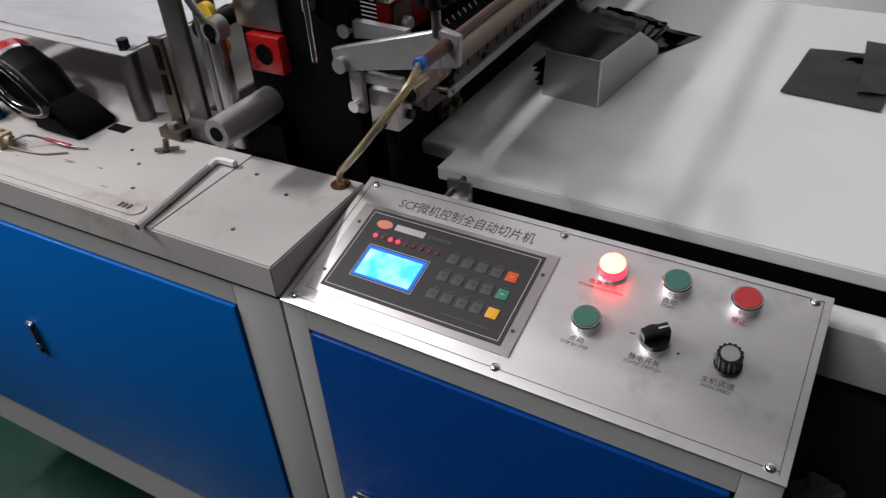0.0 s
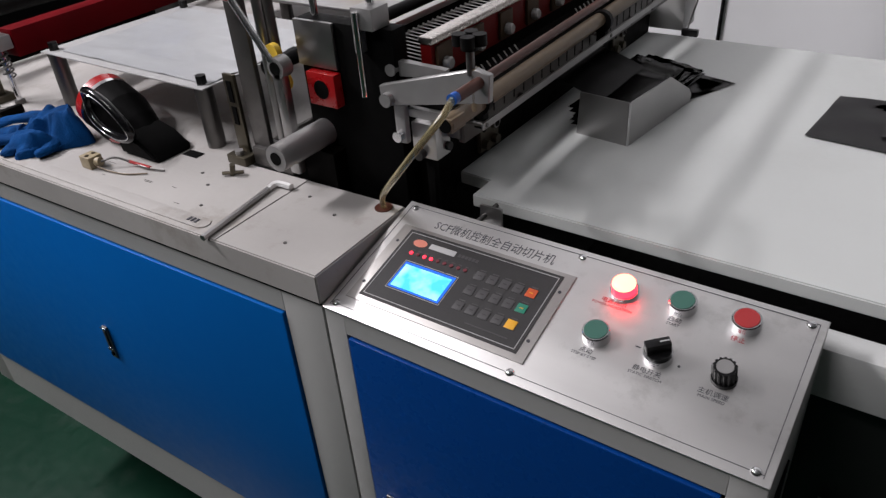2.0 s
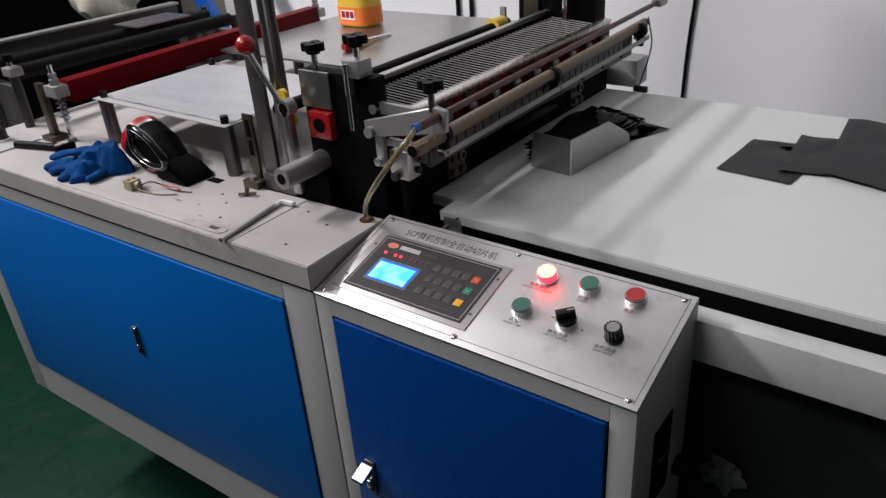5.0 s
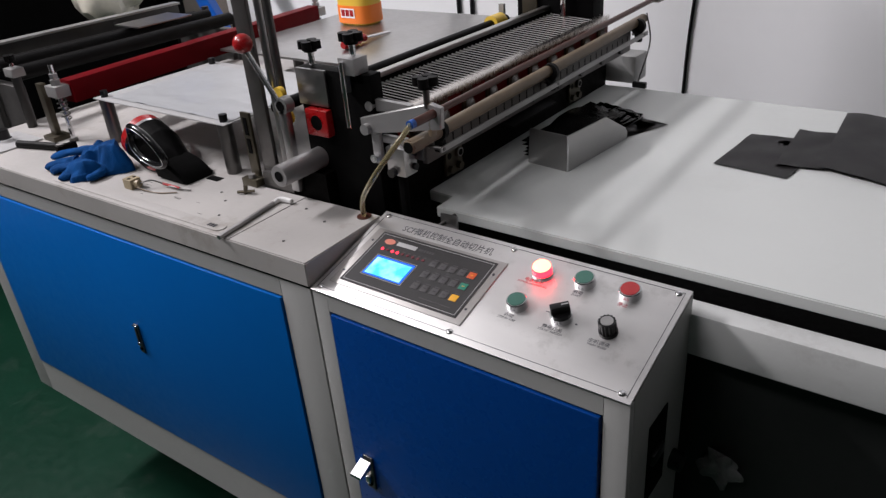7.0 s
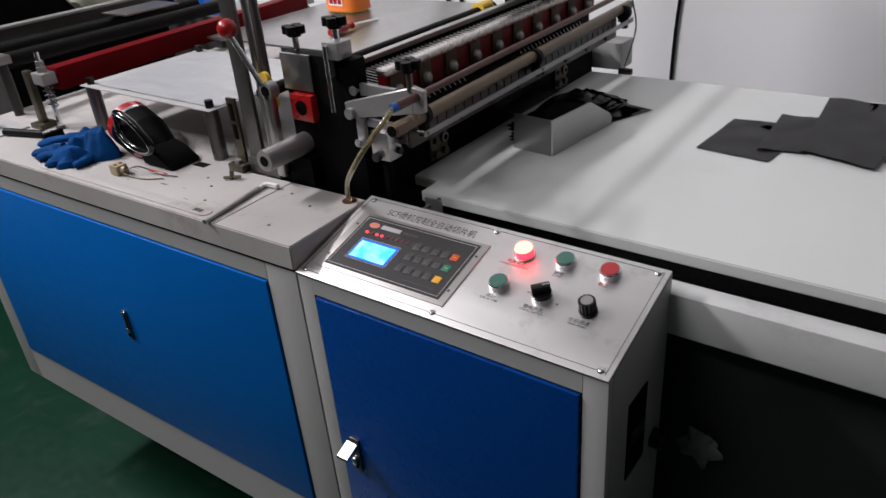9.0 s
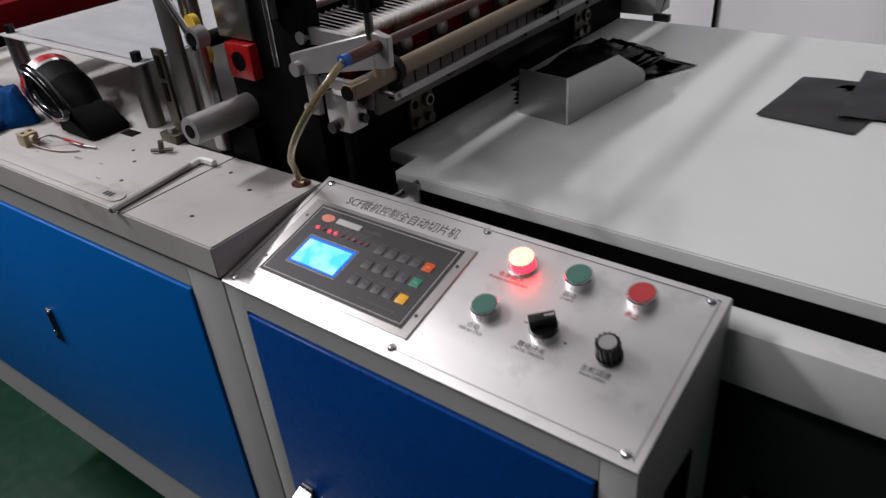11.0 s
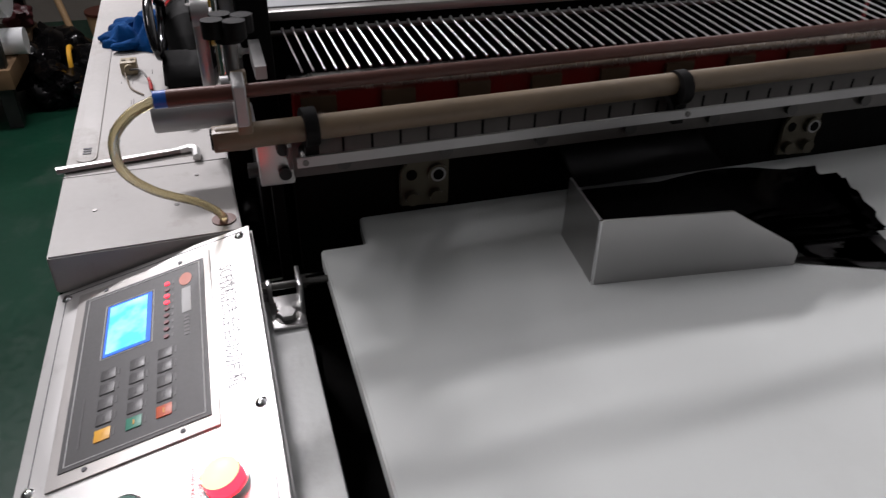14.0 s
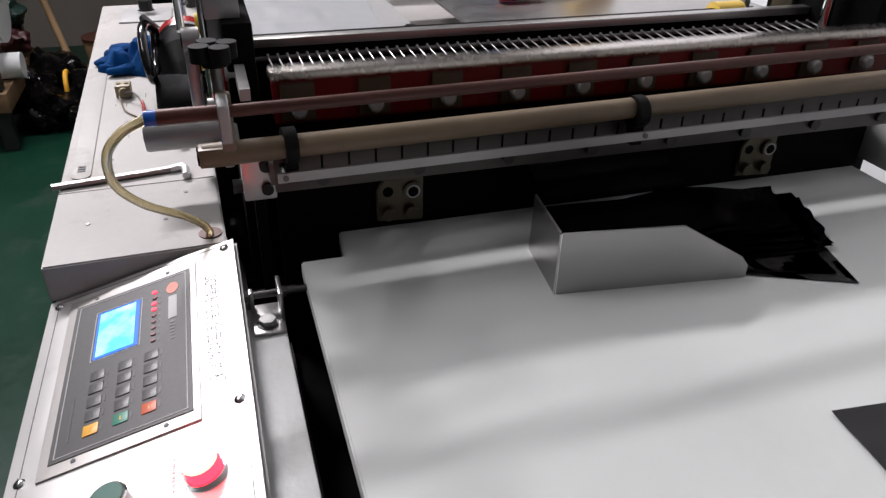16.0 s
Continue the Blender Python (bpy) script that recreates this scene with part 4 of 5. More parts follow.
    limb("finger", [(-0.625, 0.036, TOP + 0.011), (-0.642, 0.018, TOP + 0.009), (-0.646, 0.002, TOP + 0.006)], 0.014, 0.010, 0.6, 4)
    limb("finger", [(-0.597, 0.028, TOP + 0.010), (-0.603, 0.010, TOP + 0.008), (-0.590, -0.003, TOP + 0.006)], 0.013, 0.010, 0.6, 5)
    limb("thumb", [(-0.560, 0.050, TOP + 0.012), (-0.548, 0.030, TOP + 0.009), (-0.555, 0.016, TOP + 0.007)], 0.013, 0.010, 0.6, 6)


work_glove()


def hand_lamp():
    """A round-headed hand lamp lying on its side."""
    c = thing("hand_lamp", (-0.47, 0.11, TOP), "glossy black and red hand lamp with a looped handle", "hand lamp")
    along = Vector((0.80, -0.05, -0.30)).normalized()
    head = Vector((-0.542, 0.130, 0.896))
    bm = fresh()
    rod(bm, head - along * 0.004, head + along * 0.010, 0.040, 36, 0.0405)
    part("rim", bm, BRIGHTRED, c, "bright red lamp rim")
    bm = fresh()
    rod(bm, head + along * 0.010, head + along * 0.015, 0.041, 36, 0.0405)
    part("collar", bm, CHROME, c, "chrome collar ring")
    bm = fresh()
    for a, b, r0, r1 in ((0.015, 0.050, 0.040, 0.040), (0.050, 0.085, 0.040, 0.031), (0.085, 0.125, 0.031, 0.018)):
        rod(bm, head + along * a, head + along * b, r0, 32, r1)
    part("housing", bm, BLACK, c, "dull black tapering housing")
    loop = [(-0.520, 0.070, 0.918), (-0.497, 0.060, 0.932), (-0.462, 0.058, 0.925), (-0.437, 0.060, 0.902), (-0.432, 0.064, 0.880), (-0.455, 0.064, 0.872), (-0.492, 0.066, 0.876), (-0.517, 0.068, 0.892), (-0.520, 0.070, 0.918)]
    bm = fresh()
    loop = [(-0.462 + (x + 0.475) * 1.05, y + 0.020, 0.904 + (z - 0.90) * 1.02) for x, y, z in loop]
    cable(bm, loop, 0.0062, 14, 6)
    handle = part("handle", bm, GLOSSBLACK, c, "glossy black looped handle")
    bm = fresh()
    cable(bm, [(x, y - 0.0062, z) for x, y, z in loop], 0.0006, 8, 6)
    part("handle_trim", bm, CHROME, handle)
    bm = fresh()
    prism(bm, [(-0.455, TOP), (-0.376, TOP), (-0.380, TOP + 0.007), (-0.410, TOP + 0.025), (-0.440, TOP + 0.032), (-0.458, TOP + 0.018)], "y", 0.085, 0.145)
    bmesh.ops.bevel(bm, geom=bm.edges[:], offset=0.004, segments=2, affect="EDGES")
    part("battery_base", bm, BLACK, c)
    bm = fresh()
    ball(bm, (-0.485, 0.098, 0.862), 0.014, (1.3, 0.4, 0.6))
    part("switch", bm, BRIGHTRED, c)


hand_lamp()


def clip_lead():
    c = thing("clip_lead", (-0.456, 0.040, TOP), "dirty cream terminal block on a thin red lead", "terminal block")
    bm = boxes((-0.468, -0.446, 0.031, 0.051, TOP, TOP + 0.017), bevel=0.002)
    rod(bm, (-0.446, 0.041, TOP + 0.009), (-0.438, 0.043, TOP + 0.010), 0.006, 12)
    part("block", bm, CREAM, c)
    for y in (0.036, 0.046):
        part("terminal_screw", rods(((-0.456, y, TOP + 0.017), (-0.456, y, TOP + 0.0178), 0.0028), seg=10), BRASS, c)
    bm = fresh()
    cable(bm, [(-0.438, 0.043, TOP + 0.010), (-0.425, 0.056, TOP + 0.013), (-0.405, 0.066, TOP + 0.006), (-0.378, 0.068, TOP + 0.004), (-0.352, 0.076, TOP + 0.002)], 0.0013, 8)
    part("wire", bm, DARKSTEEL, c)
    bm = fresh()
    cable(bm, [(-0.410, 0.0655, TOP + 0.0065), (-0.395, 0.068, TOP + 0.005), (-0.372, 0.070, TOP + 0.0042)], 0.0021, 10)
    part("sleeve", bm, BRIGHTRED, c, "red insulating sleeve")
    bm = fresh()
    cable(bm, [(-0.440, 0.036, TOP + 0.006), (-0.418, 0.040, TOP + 0.002), (-0.390, 0.046, TOP + 0.0016), (-0.366, 0.060, TOP + 0.0018)], 0.0011, 8)
    part("wire", bm, TAN, c, "bare tan wire")


clip_lead()


def claw_hammer():
    c = thing("small_hammer", (-0.80, 0.08, TOP), "small hammer with a black rubber grip", "hammer")
    part("grip", rods(((-0.86, 0.052, TOP + 0.0075), (-0.765, 0.080, TOP + 0.0075), 0.0072)), RUBBER, c)
    part("neck", rods(((-0.765, 0.080, TOP + 0.0075), (-0.745, 0.086, TOP + 0.010), 0.006)), DARKSTEEL, c)
    part("head", boxes((-0.750, -0.738, 0.067, 0.106, TOP, TOP + 0.015), bevel=0.004), SHADEIRON, c)


claw_hammer()


def switch_plate():
    c = thing("switch_plate", (-0.92, 0.06, TOP), "white switch plate with a black knob", "switch")
    part("plate", boxes((-0.965, -0.86, 0.01, 0.10, TOP, TOP + 0.003), bevel=0.001), TRAYGREY, c)
    part("knob", rods(((-0.925, 0.055, TOP + 0.003), (-0.925, 0.055, TOP + 0.026), 0.0125)), PLASTIC, c)
    part("collar", rods(((-0.925, 0.055, TOP + 0.003), (-0.925, 0.055, TOP + 0.008), 0.015)), CHROME, c)


switch_plate()


# ---- feeding side ----
def feed_tray():
    c = thing("feed_tray", (-0.5, 0.45, TOP), "pale sheet metal tray raised on round posts", "feed tray")
    part("tray", boxes((-0.715, -0.335, 0.150, 0.43, 0.9360, 0.938), bevel=0.0005), TRAYGREY, c)
    for x in (-0.70, -0.352):
        for y in (0.165, 0.415):
            p = part("post", rods(((x, y, TOP), (x, y, 0.936), 0.0125)), DARKSTEEL, c)
            part("nut", rods(((x, y, 0.938), (x, y, 0.950), 0.0075), seg=6), PLASTIC, p)


feed_tray()


def rear_tray():
    c = thing("rear_tray", (-0.45, 0.76, TOP), "dull sheet metal tray at the back", "feed tray")
    part("tray", boxes((-0.78, -0.27, 0.50, 0.98, 0.938, 0.943), bevel=0.001), SHEETSTEEL, c)
    for x in (-0.64, -0.29):
        for y in (0.60, 0.88):
            part("post", rods(((x, y, TOP), (x, y, 0.938), 0.012)), DARKSTEEL, c)


rear_tray()


def film_web():
    bm = fresh()
    n, m = 26, 26
    grid = []
    for i in range(n + 1):
        row = []
        for j in range(m + 1):
            u, v = i / n, j / m
            z = 0.9392 + 0.005 * max(0.0, noise.noise(Vector((u * 3, v * 9, 1)))) + 0.003 * max(0.0, noise.noise(Vector((u * 9, v * 20, 7))))
            row.append(bm.verts.new((-0.68 + 0.34 * u, 0.165 + (0.245 - 0.03 * u) * v, z)))
        grid.append(row)
    for i in range(n):
        for j in range(m):
            bm.faces.new((grid[i][j], grid[i + 1][j], grid[i + 1][j + 1], grid[i][j + 1]))
    single("film_web", bm, FOIL, (-0.5, 0.3, 0.938), "milky wrinkled plastic film on the feed tray", "plastic film")


film_web()


def roller_stand():
    c = thing("roller_stand", (-0.95, 0.5, TOP), "row of dark rubber rollers between posts", "rollers")
    for x, z, r in ((-0.985, 0.958, 0.0155), (-1.07, 0.965, 0.012), (-1.13, 0.957, 0.012)):
        part("roller", rods(((x, 0.145, z), (x, 0.70, z), r), seg=28), RUBBER, c)
    part("cross_plate", boxes((-1.205, -1.195, 0.15, 0.70, 0.94, 0.985), bevel=0.001), GUARD, c)
    part("cross_lip", boxes((-1.215, -1.185, 0.15, 0.70, 0.985, 0.990)), ALLOY, c)
    part("plate", boxes((-1.10, -1.0, 0.45, 0.60, 0.984, 0.987)), SHEETSTEEL, c)
    for x, y, top in ((-0.97, 0.135, 0.965), (-1.10, 0.14, 0.98), (-1.10, 0.715, 0.98), (-0.985, 0.715, 0.965)):
        part("post", rods(((x, y, TOP if x > -1.06 else 0.5), (x, y, top), 0.0095)), GUARD, c)
    part("clamp_block", boxes((-0.985, -0.950, 0.122, 0.148, 0.958, 0.975), bevel=0.001), ALLOY, c)
    wing_knob(c, -0.97, 0.135, 0.985, 0.012)
    part("stud", rods(((-0.97, 0.135, 0.975), (-0.97, 0.135, 0.986), 0.004)), CHROME, c)
    for y in (0.14, 0.70):
        part("outer_frame", boxes((-1.22, -1.0, y, y + 0.02, 0.5, 0.93), bevel=0.002), DARKSTEEL, c)
    for y in (0.15, 0.71):
        part("outer_leg", boxes((-1.21, -1.17, y - 0.015, y + 0.015, 0.0, 0.5)), DARKSTEEL, c)
    p = part("brass_post", boxes((-0.845, -0.825, 0.112, 0.124, TOP, 0.962), bevel=0.002), BRASS, c, "tarnished brass post")
    part("brass_foot", boxes((-0.855, -0.815, 0.10, 0.135, TOP, TOP + 0.01), bevel=0.001), BRASS, p)


roller_stand()


def red_beam():
    c = thing("red_press_bar", (-0.79, 0.5, TOP), "dark red square press bar on spring posts", "press bar")
    bm = boxes((-0.017, 0.017, 0.0, 0.72, 0.925, 0.968), bevel=0.002)
    bmesh.ops.transform(bm, matrix=Matrix.Translation((-0.782, 0.14, 0)) @ Matrix.Rotation(radians(4.5), 4, "Z"), verts=bm.verts[:])
    part("bar", bm, REDPAINT, c)
    for x, y in ((-0.788, 0.125), (-0.842, 0.87)):
        part("end_block", boxes((x - 0.020, x + 0.020, y - 0.014, y + 0.014, 0.940, 0.962), bevel=0.002), ALLOY, c)
        part("stem", rods(((x, y, TOP), (x, y, 1.0), 0.0045)), CHROME, c)
        part("nut", rods(((x, y, 0.962), (x, y, 0.972), 0.0095), ((x, y, 0.975), (x, y, 0.983), 0.008), seg=6), ALLOY, c)
        part("foot", rods(((x, y, TOP), (x, y, TOP + 0.006), 0.009), seg=6), DARKSTEEL, c)
        bm = fresh()
        pts = [(x + 0.0085 * math.cos(a * 0.9), y + 0.0085 * math.sin(a * 0.9), 0.895 + a * 0.00125) for a in range(36)]
        cable(bm, pts, 0.0014, 6, 2)
        part("spring", bm, DARKSTEEL, c)


red_beam()


def jug():
    c = thing("detergent_jug", (-0.643, 0.824, 0.943), "yellow plastic jug with an orange label", "jug")
    x, y, z = -0.643, 0.824, 0.943

    def oval(grow, corner=3.2, n=40):
        pts = []
        for k in range(n):
            a = 2 * math.pi * k / n
            ca, sa = math.cos(a), math.sin(a)
            pts.append((x + math.copysign(abs(ca) ** (2 / corner), ca) * (0.052 + grow), y + math.copysign(abs(sa) ** (2 / corner), sa) * (0.040 + grow)))
        return pts

    bm = fresh()
    for grow, a, b in ((-0.006, 0.0, 0.004), (-0.001, 0.004, 0.118), (-0.005, 0.118, 0.128), (-0.013, 0.128, 0.137), (-0.022, 0.137, 0.144)):
        prism(bm, oval(grow), "z", z + a, z + b)
    rod(bm, (x + 0.012, y, z + 0.144), (x + 0.012, y, z + 0.190), 0.026, 24, 0.018)
    cable(bm, [(x - 0.026, y, z + 0.140), (x - 0.040, y, z + 0.180), (x - 0.022, y, z + 0.206), (x + 0.010, y, z + 0.192)], 0.009, 10)
    part("bottle", bm, YELLOW, c, "yellow plastic bottle")
    bm = fresh()
    prism(bm, oval(0.0), "z", z + 0.005, z + 0.046)
    label = part("label", bm, ORANGE, c, "orange label band")
    part("cap", rods(((x + 0.012, y, z + 0.190), (x + 0.012, y, z + 0.218), 0.019)), BRIGHTRED, c)
    part("label_field", boxes((x - 0.026, x + 0.018, y - 0.0408, y - 0.0402, z + 0.018, z + 0.040)), WALL, label)
    for k in range(3):
        part("label_mark", boxes((x - 0.023 + k * 0.0135, x - 0.012 + k * 0.0135, y - 0.0413, y - 0.0409, z + 0.022, z + 0.037)), BRIGHTRED, label)


jug()


def screwdriver():
    c = thing("screwdriver", (-0.485, 0.65, 0.943), "screwdriver with a clear red handle lying on the tray", "screwdriver")
    butt, along = Vector((-0.479, 0.585, 0.9535)), Vector((-0.07, 1.0, 0)).normalized()
    bm = fresh()
    for a, b, r0, r1 in ((0.0, 0.006, 0.007, 0.010), (0.006, 0.052, 0.010, 0.0095), (0.052, 0.060, 0.0095, 0.006), (0.060, 0.074, 0.006, 0.0085)):
        rod(bm, butt + along * a, butt + along * b, r0, 12, r1)
    part("handle", bm, BRIGHTRED, c)
    part("shaft", rods((butt + along * 0.074, butt + along * 0.165 - Vector((0, 0, 0.0073)), 0.0030)), CHROME, c)


screwdriver()


# ---- the delivery tray with its film ----
def delivery_tray():
    c = thing("delivery_tray", (0.10, 0.48, TOP), "bent stainless tray with cut corners", "tray")
    turn = Matrix.Rotation(radians(-6.5), 3, "Z")
    bm = fresh()
    prism(bm, [(0.406, TOP), (0.579, TOP), (0.579, TOP + 0.012), (0.572, TOP + 0.021), (0.513, TOP + 0.056), (0.406, TOP + 0.0575)], "x", 0.139, 0.141)
    bmesh.ops.rotate(bm, verts=bm.verts[:], cent=(0.14, 0.406, 0), matrix=turn)
    part("side_wall", bm, TRAYSTEEL, c)
    bm = fresh()
    prism(bm, [(0.066, TOP), (0.1385, TOP), (0.1385, TOP + 0.0575), (0.070, TOP + 0.0575)], "y", 0.406, 0.408)
    bmesh.ops.rotate(bm, verts=bm.verts[:], cent=(0.14, 0.406, 0), matrix=turn)
    part("end_wall", bm, TRAYSTEEL, c)
    part("fold", rods(((0.14, 0.407, TOP), (0.14, 0.407, TOP + 0.0575), 0.0013), seg=10), CHROME, c, "bright worn fold")


delivery_tray()


def sheet_of_film(name, corners, z, label, lift=0.004, seed=0):
    """A limp sheet over four corners, slightly rumpled."""
    bm = fresh()
    n = 22
    a, b, c, d = (Vector((*p, 0)) for p in corners)
    grid = []
    for i in range(n + 1):
        row = []
        for j in range(n + 1):
            u, v = i / n, j / n
            p = a.lerp(b, u).lerp(d.lerp(c, u), v)
            p.z = z + lift * max(0.0, 0.5 + noise.noise(Vector((u * 3, v * 3, seed))))
            row.append(bm.verts.new(p))
        grid.append(row)
    for i in range(n):
        for j in range(n):
            bm.faces.new((grid[i][j], grid[i + 1][j], grid[i + 1][j + 1], grid[i][j + 1]))
    bmesh.ops.solidify(bm, geom=bm.faces[:], thickness=0.0005)
    base = sum((Vector((*p, 0)) for p in corners), Vector()) / 4
    return single(name, bm, FLATFILM, (base.x, base.y, z), label, "plastic film", "cut film")


sheet_of_film("cut_film", [(0.321, 0.527), (0.428, 0.516), (0.452, 0.69), (0.334, 0.675)], TOP + 0.0012, "cut black plastic film lying flat on the table", 0.0022, 1)
sheet_of_film("cut_film", [(0.402, 0.556), (0.466, 0.566), (0.500, 0.72), (0.396, 0.722)], TOP + 0.0032, "cut black plastic film lying flat on the table", 0.002, 3)
sheet_of_film("cut_film", [(0.459, 0.568), (0.560, 0.540), (0.585, 0.83), (0.446, 0.825)], TOP + 0.0052, "cut black plastic film lying flat on the table", 0.003, 5)
sheet_of_film("cut_film", [(0.566, 0.58), (0.69, 0.56), (0.69, 0.75), (0.575, 0.74)], TOP + 0.0012, "cut black plastic film lying flat on the table", 0.002, 9)


def limp_sheet(n, m, place):
    bm = fresh()
    grid = [[bm.verts.new(place(i / n, j / m)) for j in range(m + 1)] for i in range(n + 1)]
    for i in range(n):
        for j in range(m):
            bm.faces.new((grid[i][j], grid[i + 1][j], grid[i + 1][j + 1], grid[i][j + 1]))
    bmesh.ops.solidify(bm, geom=bm.faces[:], thickness=0.0004)
    return bm


def film_stack():
    """The heap of cut pieces in the tray: smooth sheets that slide down towards the open end."""
    c = thing("film_stack", (0.09, 0.50, TOP), "untidy heap of cut black film pieces", "plastic film")
    rnd = random.Random(4)
    # the lowest pieces have slid out flat on the table
    for k, corners in enumerate((((0.085, 0.550), (0.153, 0.566), (0.197, 0.667), (0.110, 0.690)), ((0.080, 0.545), (0.150, 0.560), (0.181, 0.658), (0.105, 0.672)), ((0.075, 0.540), (0.147, 0.556), (0.172, 0.632), (0.10, 0.65)))):
        def low(u, v, k=k, corners=corners):
            a, b, c1, d = (Vector(q) for q in corners)
            q = a.lerp(b, u).lerp(d.lerp(c1, u), v)
            return (q.x, q.y, TOP + 0.0012 + 0.0016 * k + 0.0014 * max(0.0, noise.noise(Vector((u * 2, v * 3, k)))))
        part("film_piece", limp_sheet(10, 16, low), FLATFILM, c, "flat black film piece, grey sheen in its colour")
    for k in range(14):
        f = k / 13
        y0, y1 = 0.422 + 0.006 * rnd.random(), 0.670 + 0.024 * rnd.random() - 0.034 * f
        x0, x1 = 0.046 + 0.018 * rnd.random(), 0.133 - 0.010 * rnd.random()
        tail, ripple, tilt = 0.004 - 0.048 * f + 0.008 * rnd.random(), 0.5 + rnd.random(), 0.004 * (rnd.random() - 0.5)

        def place(u, v, k=k, f=f, y0=y0, y1=y1, x0=x0, x1=x1, tail=tail, ripple=ripple, tilt=tilt):
            fall = max(0.0, v - 0.50) / 0.50
            ease = fall * fall * (3 - 2 * fall)
            back = min(1.0, max(0.0, (v - 0.35) / 0.4))
            rest = TOP + 0.0055 + 0.0007 * k
            top = TOP + 0.008 + f * 0.031
            wave = noise.noise(Vector((u * 1.6 + k * 2.3, v * 2.2 + k, k * 1.7)))
            edge = noise.noise(Vector((u * 4, k * 3.1, 4))) + 0.25 * noise.noise(Vector((u * 13, k * 2.3, 9)))
            x = x0 + (x1 - x0) * u + 0.014 * v + tail * fall * (0.3 + 0.7 * u) - 0.022 * back * (1 - u)
            y = y0 + (y1 - y0) * v + 0.008 * ease * edge + 0.034 * fall * (1 - u)
            z = rest + (top - rest) * (1 - ease) + tilt * (u - 0.5) + 0.0045 * ripple * wave * (0.15 + 0.85 * v) * (0.2 + 0.8 * f)
            return (x, y, max(z, rest))
        part("film_piece", limp_sheet(14, 30, place), FILM, c)


film_stack()


def fed_film():
    """The film end that the cutter pushes out over the tray, drooping from the slot under the knife."""
    def place(u, v):
        return (0.100 * u, -0.071 + 0.142 * v + 0.002 * noise.noise(Vector((u * 3, v * 3, 2))), -0.014 * u * u + 0.0022 * noise.noise(Vector((u * 2, v * 3, 6))))
    ob = new("fed_film", mesh_of("fed_film", limp_sheet(16, 16, place), FEDFILM))
    ob.matrix_world = pose(0.0, 0.502, 0.918)
    return tagged(ob, "limp black film end coming out under the knife", "plastic film")


film_end = fed_film()


# ---- wall side ----
def wall_cables():
    bm = fresh()
    cable(bm, [(-0.035, 1.3958, 0.0), (-0.036, 1.3958, 0.7), (-0.022, 1.3958, 1.0), (-0.016, 1.3958, 1.4), (-0.026, 1.3958, 2.4), (-0.02, 1.3958, 3.2)], 0.0042, 10)
    single("wall_cable", bm, PLASTIC, (-0.02, 1.393, 0), "black cable running up the white wall", "cable")
    for x in (-0.75, -0.70):
        bm = fresh()
        cable(bm, [(x, 1.394, 0.0), (x - 0.01, 1.394, 1.0), (x, 1.394, 2.0), (x, 1.394, 3.2)], 0.007, 10)
        single("wall_cable", bm, PLASTIC, (x, 1.394, 0), "black cable running up the white wall", "cable")
    c = thing("hanging_wire", (0.055, 0.87, TOP), "thin grey wire with a clip at its end", "wire")
    bm = fresh()
    cable(bm, [(0.05, 0.905, 0.985), (0.062, 0.90, 0.93), (0.055, 0.87, 0.862), (0.058, 0.858, TOP + 0.006)], 0.0016, 8)
    part("wire", bm, DARKSTEEL, c)
    part("clip", boxes((0.050, 0.078, 0.848, 0.858, TOP, TOP + 0.012), bevel=0.002), PLASTIC, c)


wall_cables()


# ---- far end of the workshop ----
def lump(x, y, z, r, squash, rough, seed, low):
    bm = fresh()
    bmesh.ops.create_icosphere(bm, subdivisions=4, radius=r)
    for v in bm.verts:
        v.co *= 1 + rough * noise.noise(v.co * (1.6 / r) + Vector((seed, 0, 0))) + 0.3 * rough * noise.noise(v.co * (5.0 / r))
        v.co = Vector((v.co.x * squash[0] + x, v.co.y * squash[1] + y, max(low, v.co.z * squash[2] + z)))
    return bm


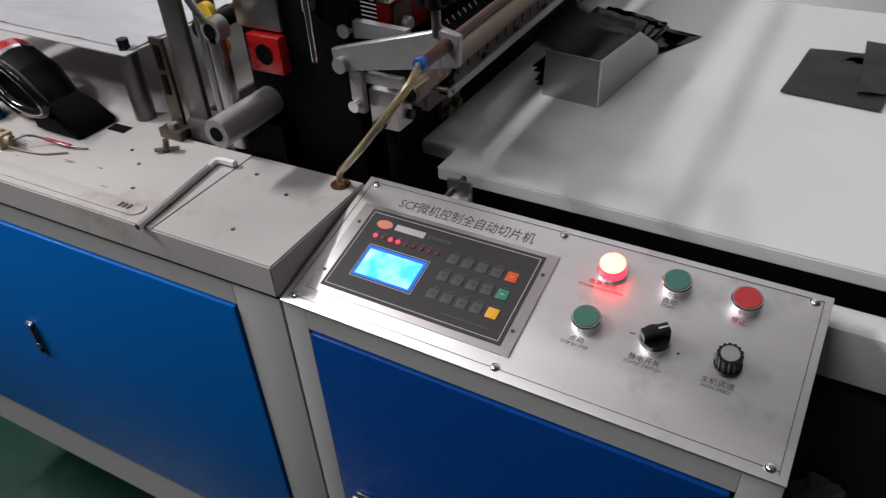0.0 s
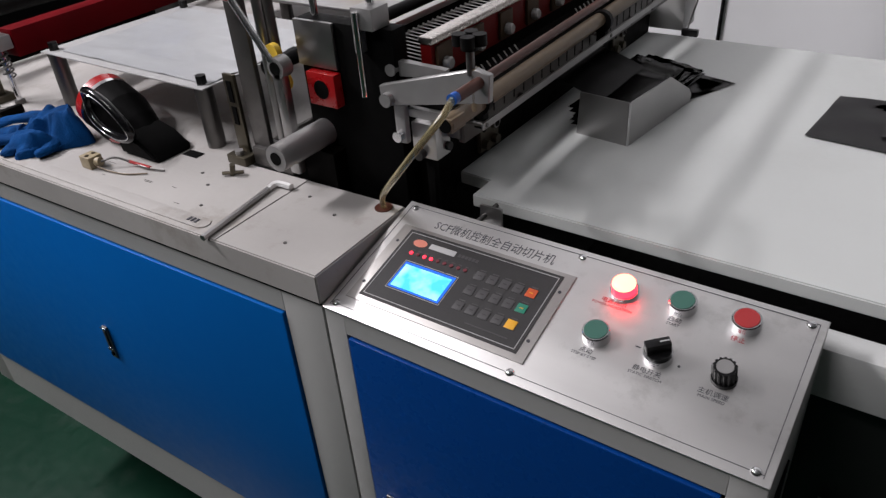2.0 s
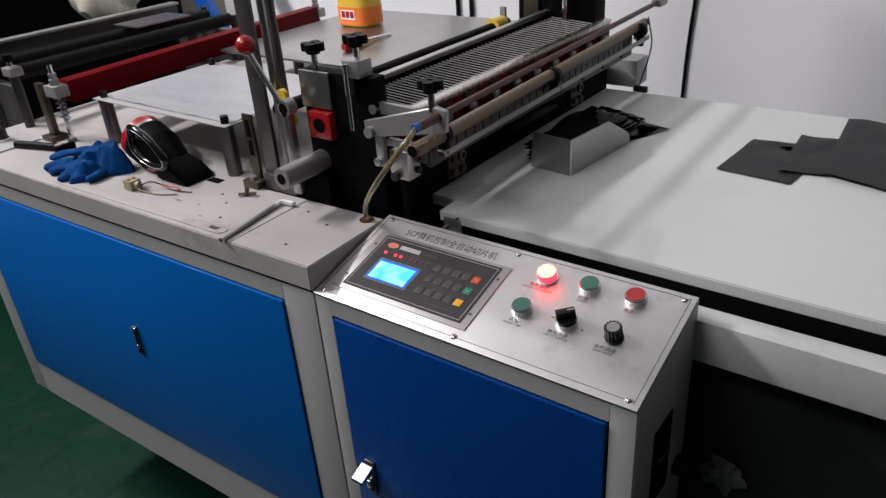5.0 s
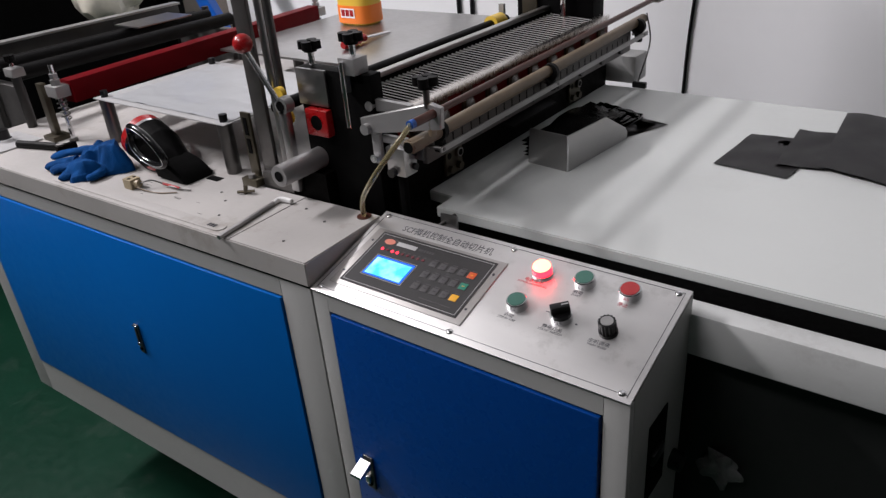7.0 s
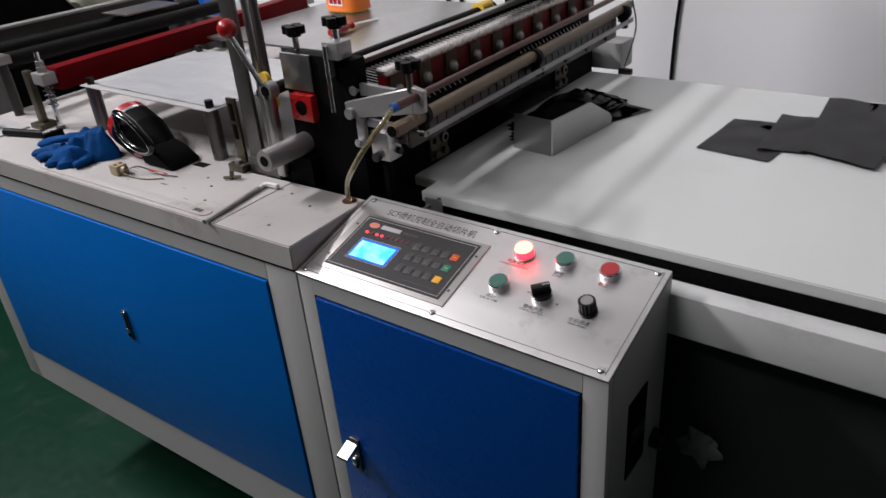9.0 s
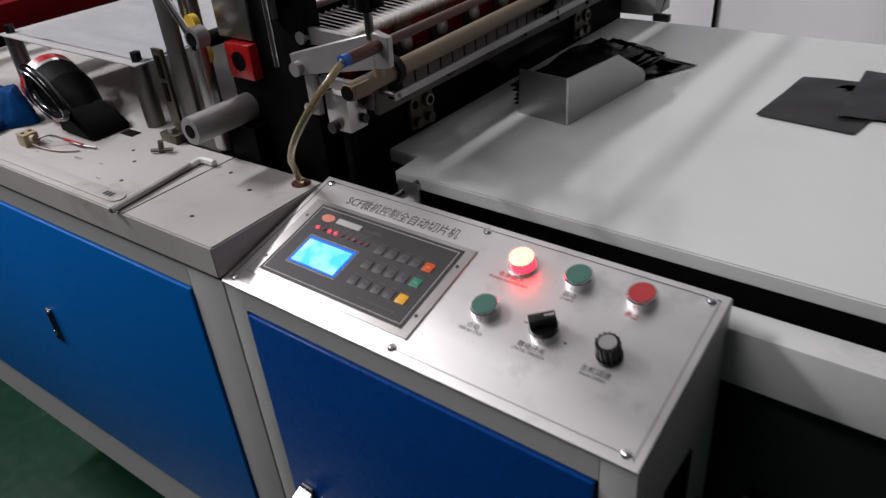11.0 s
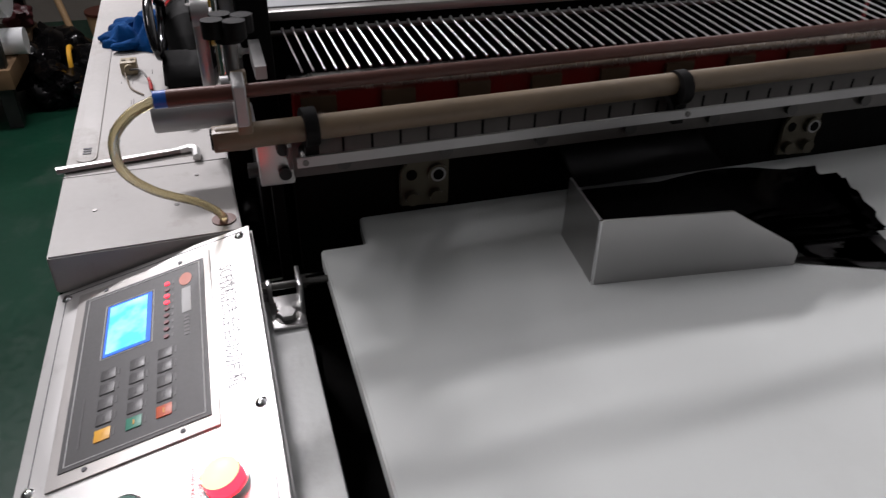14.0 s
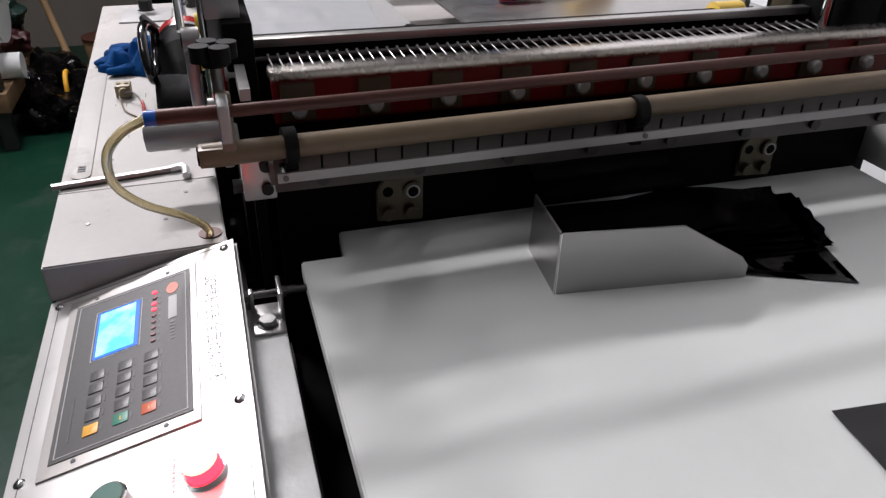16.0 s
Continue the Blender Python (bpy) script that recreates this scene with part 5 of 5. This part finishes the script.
def far_things():
    c = thing("material_rack", (-2.6, -0.9, 0.0), "grey steel rack with a board shelf and white rolls", "rack")
    for x, y in ((-2.53, -0.665), (-3.1, -0.665), (-2.53, -1.35), (-3.1, -1.35)):
        part("leg", boxes((x, x + 0.05, y, y + 0.05, 0, 1.5), bevel=0.003), GUARD, c)
    part("shelf", boxes((-3.12, -2.46, -1.4, -0.60, 0.16, 0.235), bevel=0.003), SHELFWOOD, c, "brown board shelf")
    part("roll", rods(((-2.72, -1.3, 0.52), (-2.72, -0.60, 0.52), 0.155), seg=32), WALL, c, "white plastic roll")
    part("roll", rods(((-2.66, -1.2, 0.285), (-2.66, -0.56, 0.285), 0.05), seg=32), WALL, c)
    single("wooden_pole", rods(((-3.2, -0.45, 0.0), (-3.62, -0.78, 1.25), 0.016)), WOOD, (-3.2, -0.45, 0), "pale wooden pole leaning against the wall", "pole")
    bm = fresh()
    rod(bm, (-3.35, -0.33, 0), (-3.35, -0.33, 0.20), 0.08, 28, 0.10)
    b = single("bucket", bm, WOOD, (-3.35, -0.33, 0), "tan plastic bucket on the floor", "bucket")
    part("rim", rods(((-3.35, -0.33, 0.197), (-3.35, -0.33, 0.210), 0.104)), COPPER, b)
    for k, (x, y, r) in enumerate(((-2.72, -0.50, 0.11), (-2.86, -0.40, 0.12), (-3.06, -0.50, 0.13), (-2.92, -0.58, 0.15), (-3.25, -0.62, 0.11), (-2.62, -0.36, 0.09))):
        single("rubbish_sack", lump(x, y, r * 0.7, r, (1.2, 1, 0.85), 0.45, k * 3.1, 0.0), FILM, (x, y, 0), "dark crumpled plastic sack on the floor", "sack", "sacks by the rack")
    single("red_sack", lump(-2.98, -0.64, 0.30, 0.06, (1, 1, 0.8), 0.5, 21, 0.236), REDSACK, (-2.98, -0.62, 0.236), "crumpled dark red sack on the shelf", "sack")
    single("green_sack", lump(-3.04, -0.68, 0.40, 0.09, (1, 1, 0.7), 0.5, 31, 0.236), GREENSACK, (-3.04, -0.68, 0.236), "crumpled dark green sack on the shelf", "sack")
    bm = fresh()
    cable(bm, [(-2.80 + 0.06 * math.cos(a), -0.44, 0.13 + 0.075 * math.sin(a)) for a in [k * math.pi / 8 for k in range(17)]], 0.010, 10, 3)
    single("tape_ring", bm, KEYYELLOW, (-2.80, -0.44, 0.05), "yellow ring of tape among the sacks", "ring")
    # blue brace, film bag and dark screen behind the feeding side
    bm = boxes((-0.028, 0.028, -0.015, 0.015, -0.55, 0.55), bevel=0.002)
    bmesh.ops.transform(bm, matrix=Matrix.Translation((-1.53, 1.03, 0.93)) @ Matrix.Rotation(radians(-32), 4, "Y"), verts=bm.verts[:])
    single("blue_brace", bm, BLUEPLASTIC, (-1.40, 1.03, 0.45), "blue painted diagonal steel brace", "brace")
    c = thing("unwind_stand", (-1.9, 0.7, 0.0), "dark unwinding stand with a film bag and a black screen", "stand")
    for y in (0.45, 1.12):
        part("upright", boxes((-1.95, -1.87, y, y + 0.06, 0, 0.95)), BLACK, c)
    part("cross_bar", boxes((-1.95, -1.87, 0.51, 1.12, 0.83, 0.86)), BLACK, c)
    part("film_bag", lump(-1.91, 0.93, 1.0, 0.20, (0.6, 0.62, 0.9), 0.4, 5, 0.8605), BAG, c, "crumpled clear yellowish film bag")
    part("dark_screen", boxes((-2.35, -2.3, -0.05, 1.35, 0, 2.4)), BLACK, c, "black screen")
    single("plastic_scrap", lump(0.47, 0.182, 0.60, 0.021, (1, 0.3, 1.2), 0.7, 2, 0.5), SCRAP, (0.47, 0.18, 0.58), "crumpled clear plastic scrap stuck on the guard", "scrap")


far_things()


# ---- ceiling lamps ----
def batten(x, y, z):
    c = thing("ceiling_batten", (x, y, z), "unseen white ceiling batten with a lit tube", "ceiling lamp", "ceiling battens")
    part("housing", boxes((x - 0.04, x + 0.04, y - 0.62, y + 0.62, z + 0.05, z + 0.10), bevel=0.005), WALL, c)
    part("tube", rods(((x, y - 0.58, z + 0.03), (x, y + 0.58, z + 0.03), 0.014)), TUBEGLOW, c)
    for s in (-0.4, 0.4):
        part("hanger", rods(((x, y + s, z + 0.10), (x, y + s, 3.2), 0.004)), ALLOY, c)


batten(-2.40, -0.62, 3.02)
# Batten made up to go with the added fill light.
batten(-0.50, -1.50, 3.02)


# ---- moving parts ----
def motions():
    stroke, drop = 0.053, 0.018
    ups = [0.10, 0.74, 1.42, 2.04, 2.66, 3.31, 3.95, 4.59, 5.24, 5.92, 6.62, 7.22, 7.81, 8.46, 9.12, 9.82, 10.52, 11.22, 11.84, 12.46, 13.03, 13.65, 14.28, 14.90, 15.50, 16.13]
    base = knife.location.copy()
    beats = [(0.0, 0.96)]
    for a, b in zip(ups, ups[1:]):
        beats += [(a + (b - a) * k / 6, h) for k, h in enumerate((1.0, 0.88, 0.20, 0.0, 0.42, 0.88))]
    beats = [r for r in beats if r[0] <= 15.97] + [(16.0, 0.62)]
    walk(knife, [(t, pose(base.x, base.y, base.z - drop + stroke * h)) for t, h in beats])
    # the film end slides out as the knife rises, droops on the heap and is drawn back at the cut
    turns = [(-0.22, 0.10)] + list(zip(ups, ups[1:]))
    feed = []
    for a, b in turns:
        low, span = (a + b) / 2, b - a
        feed += [(low, 0.90, 15.0), (low + 0.12 * span, 0.0, 3.0), (low + 0.26 * span, 0.35, 4.0), (low + 0.46 * span, 0.95, 7.0), (low + 0.70 * span, 1.0, 12.0)]
    feed = [r for r in feed if 0.02 < r[0] < 15.97]
    feed = [(0.0, 0.9, 6.5)] + feed + [(16.0, 0.45, 5.0)]
    walk(film_end, [(t, pose(-0.070 + 0.068 * out, 0.502, 0.918, 0, droop, 0)) for t, out, droop in feed])


motions()
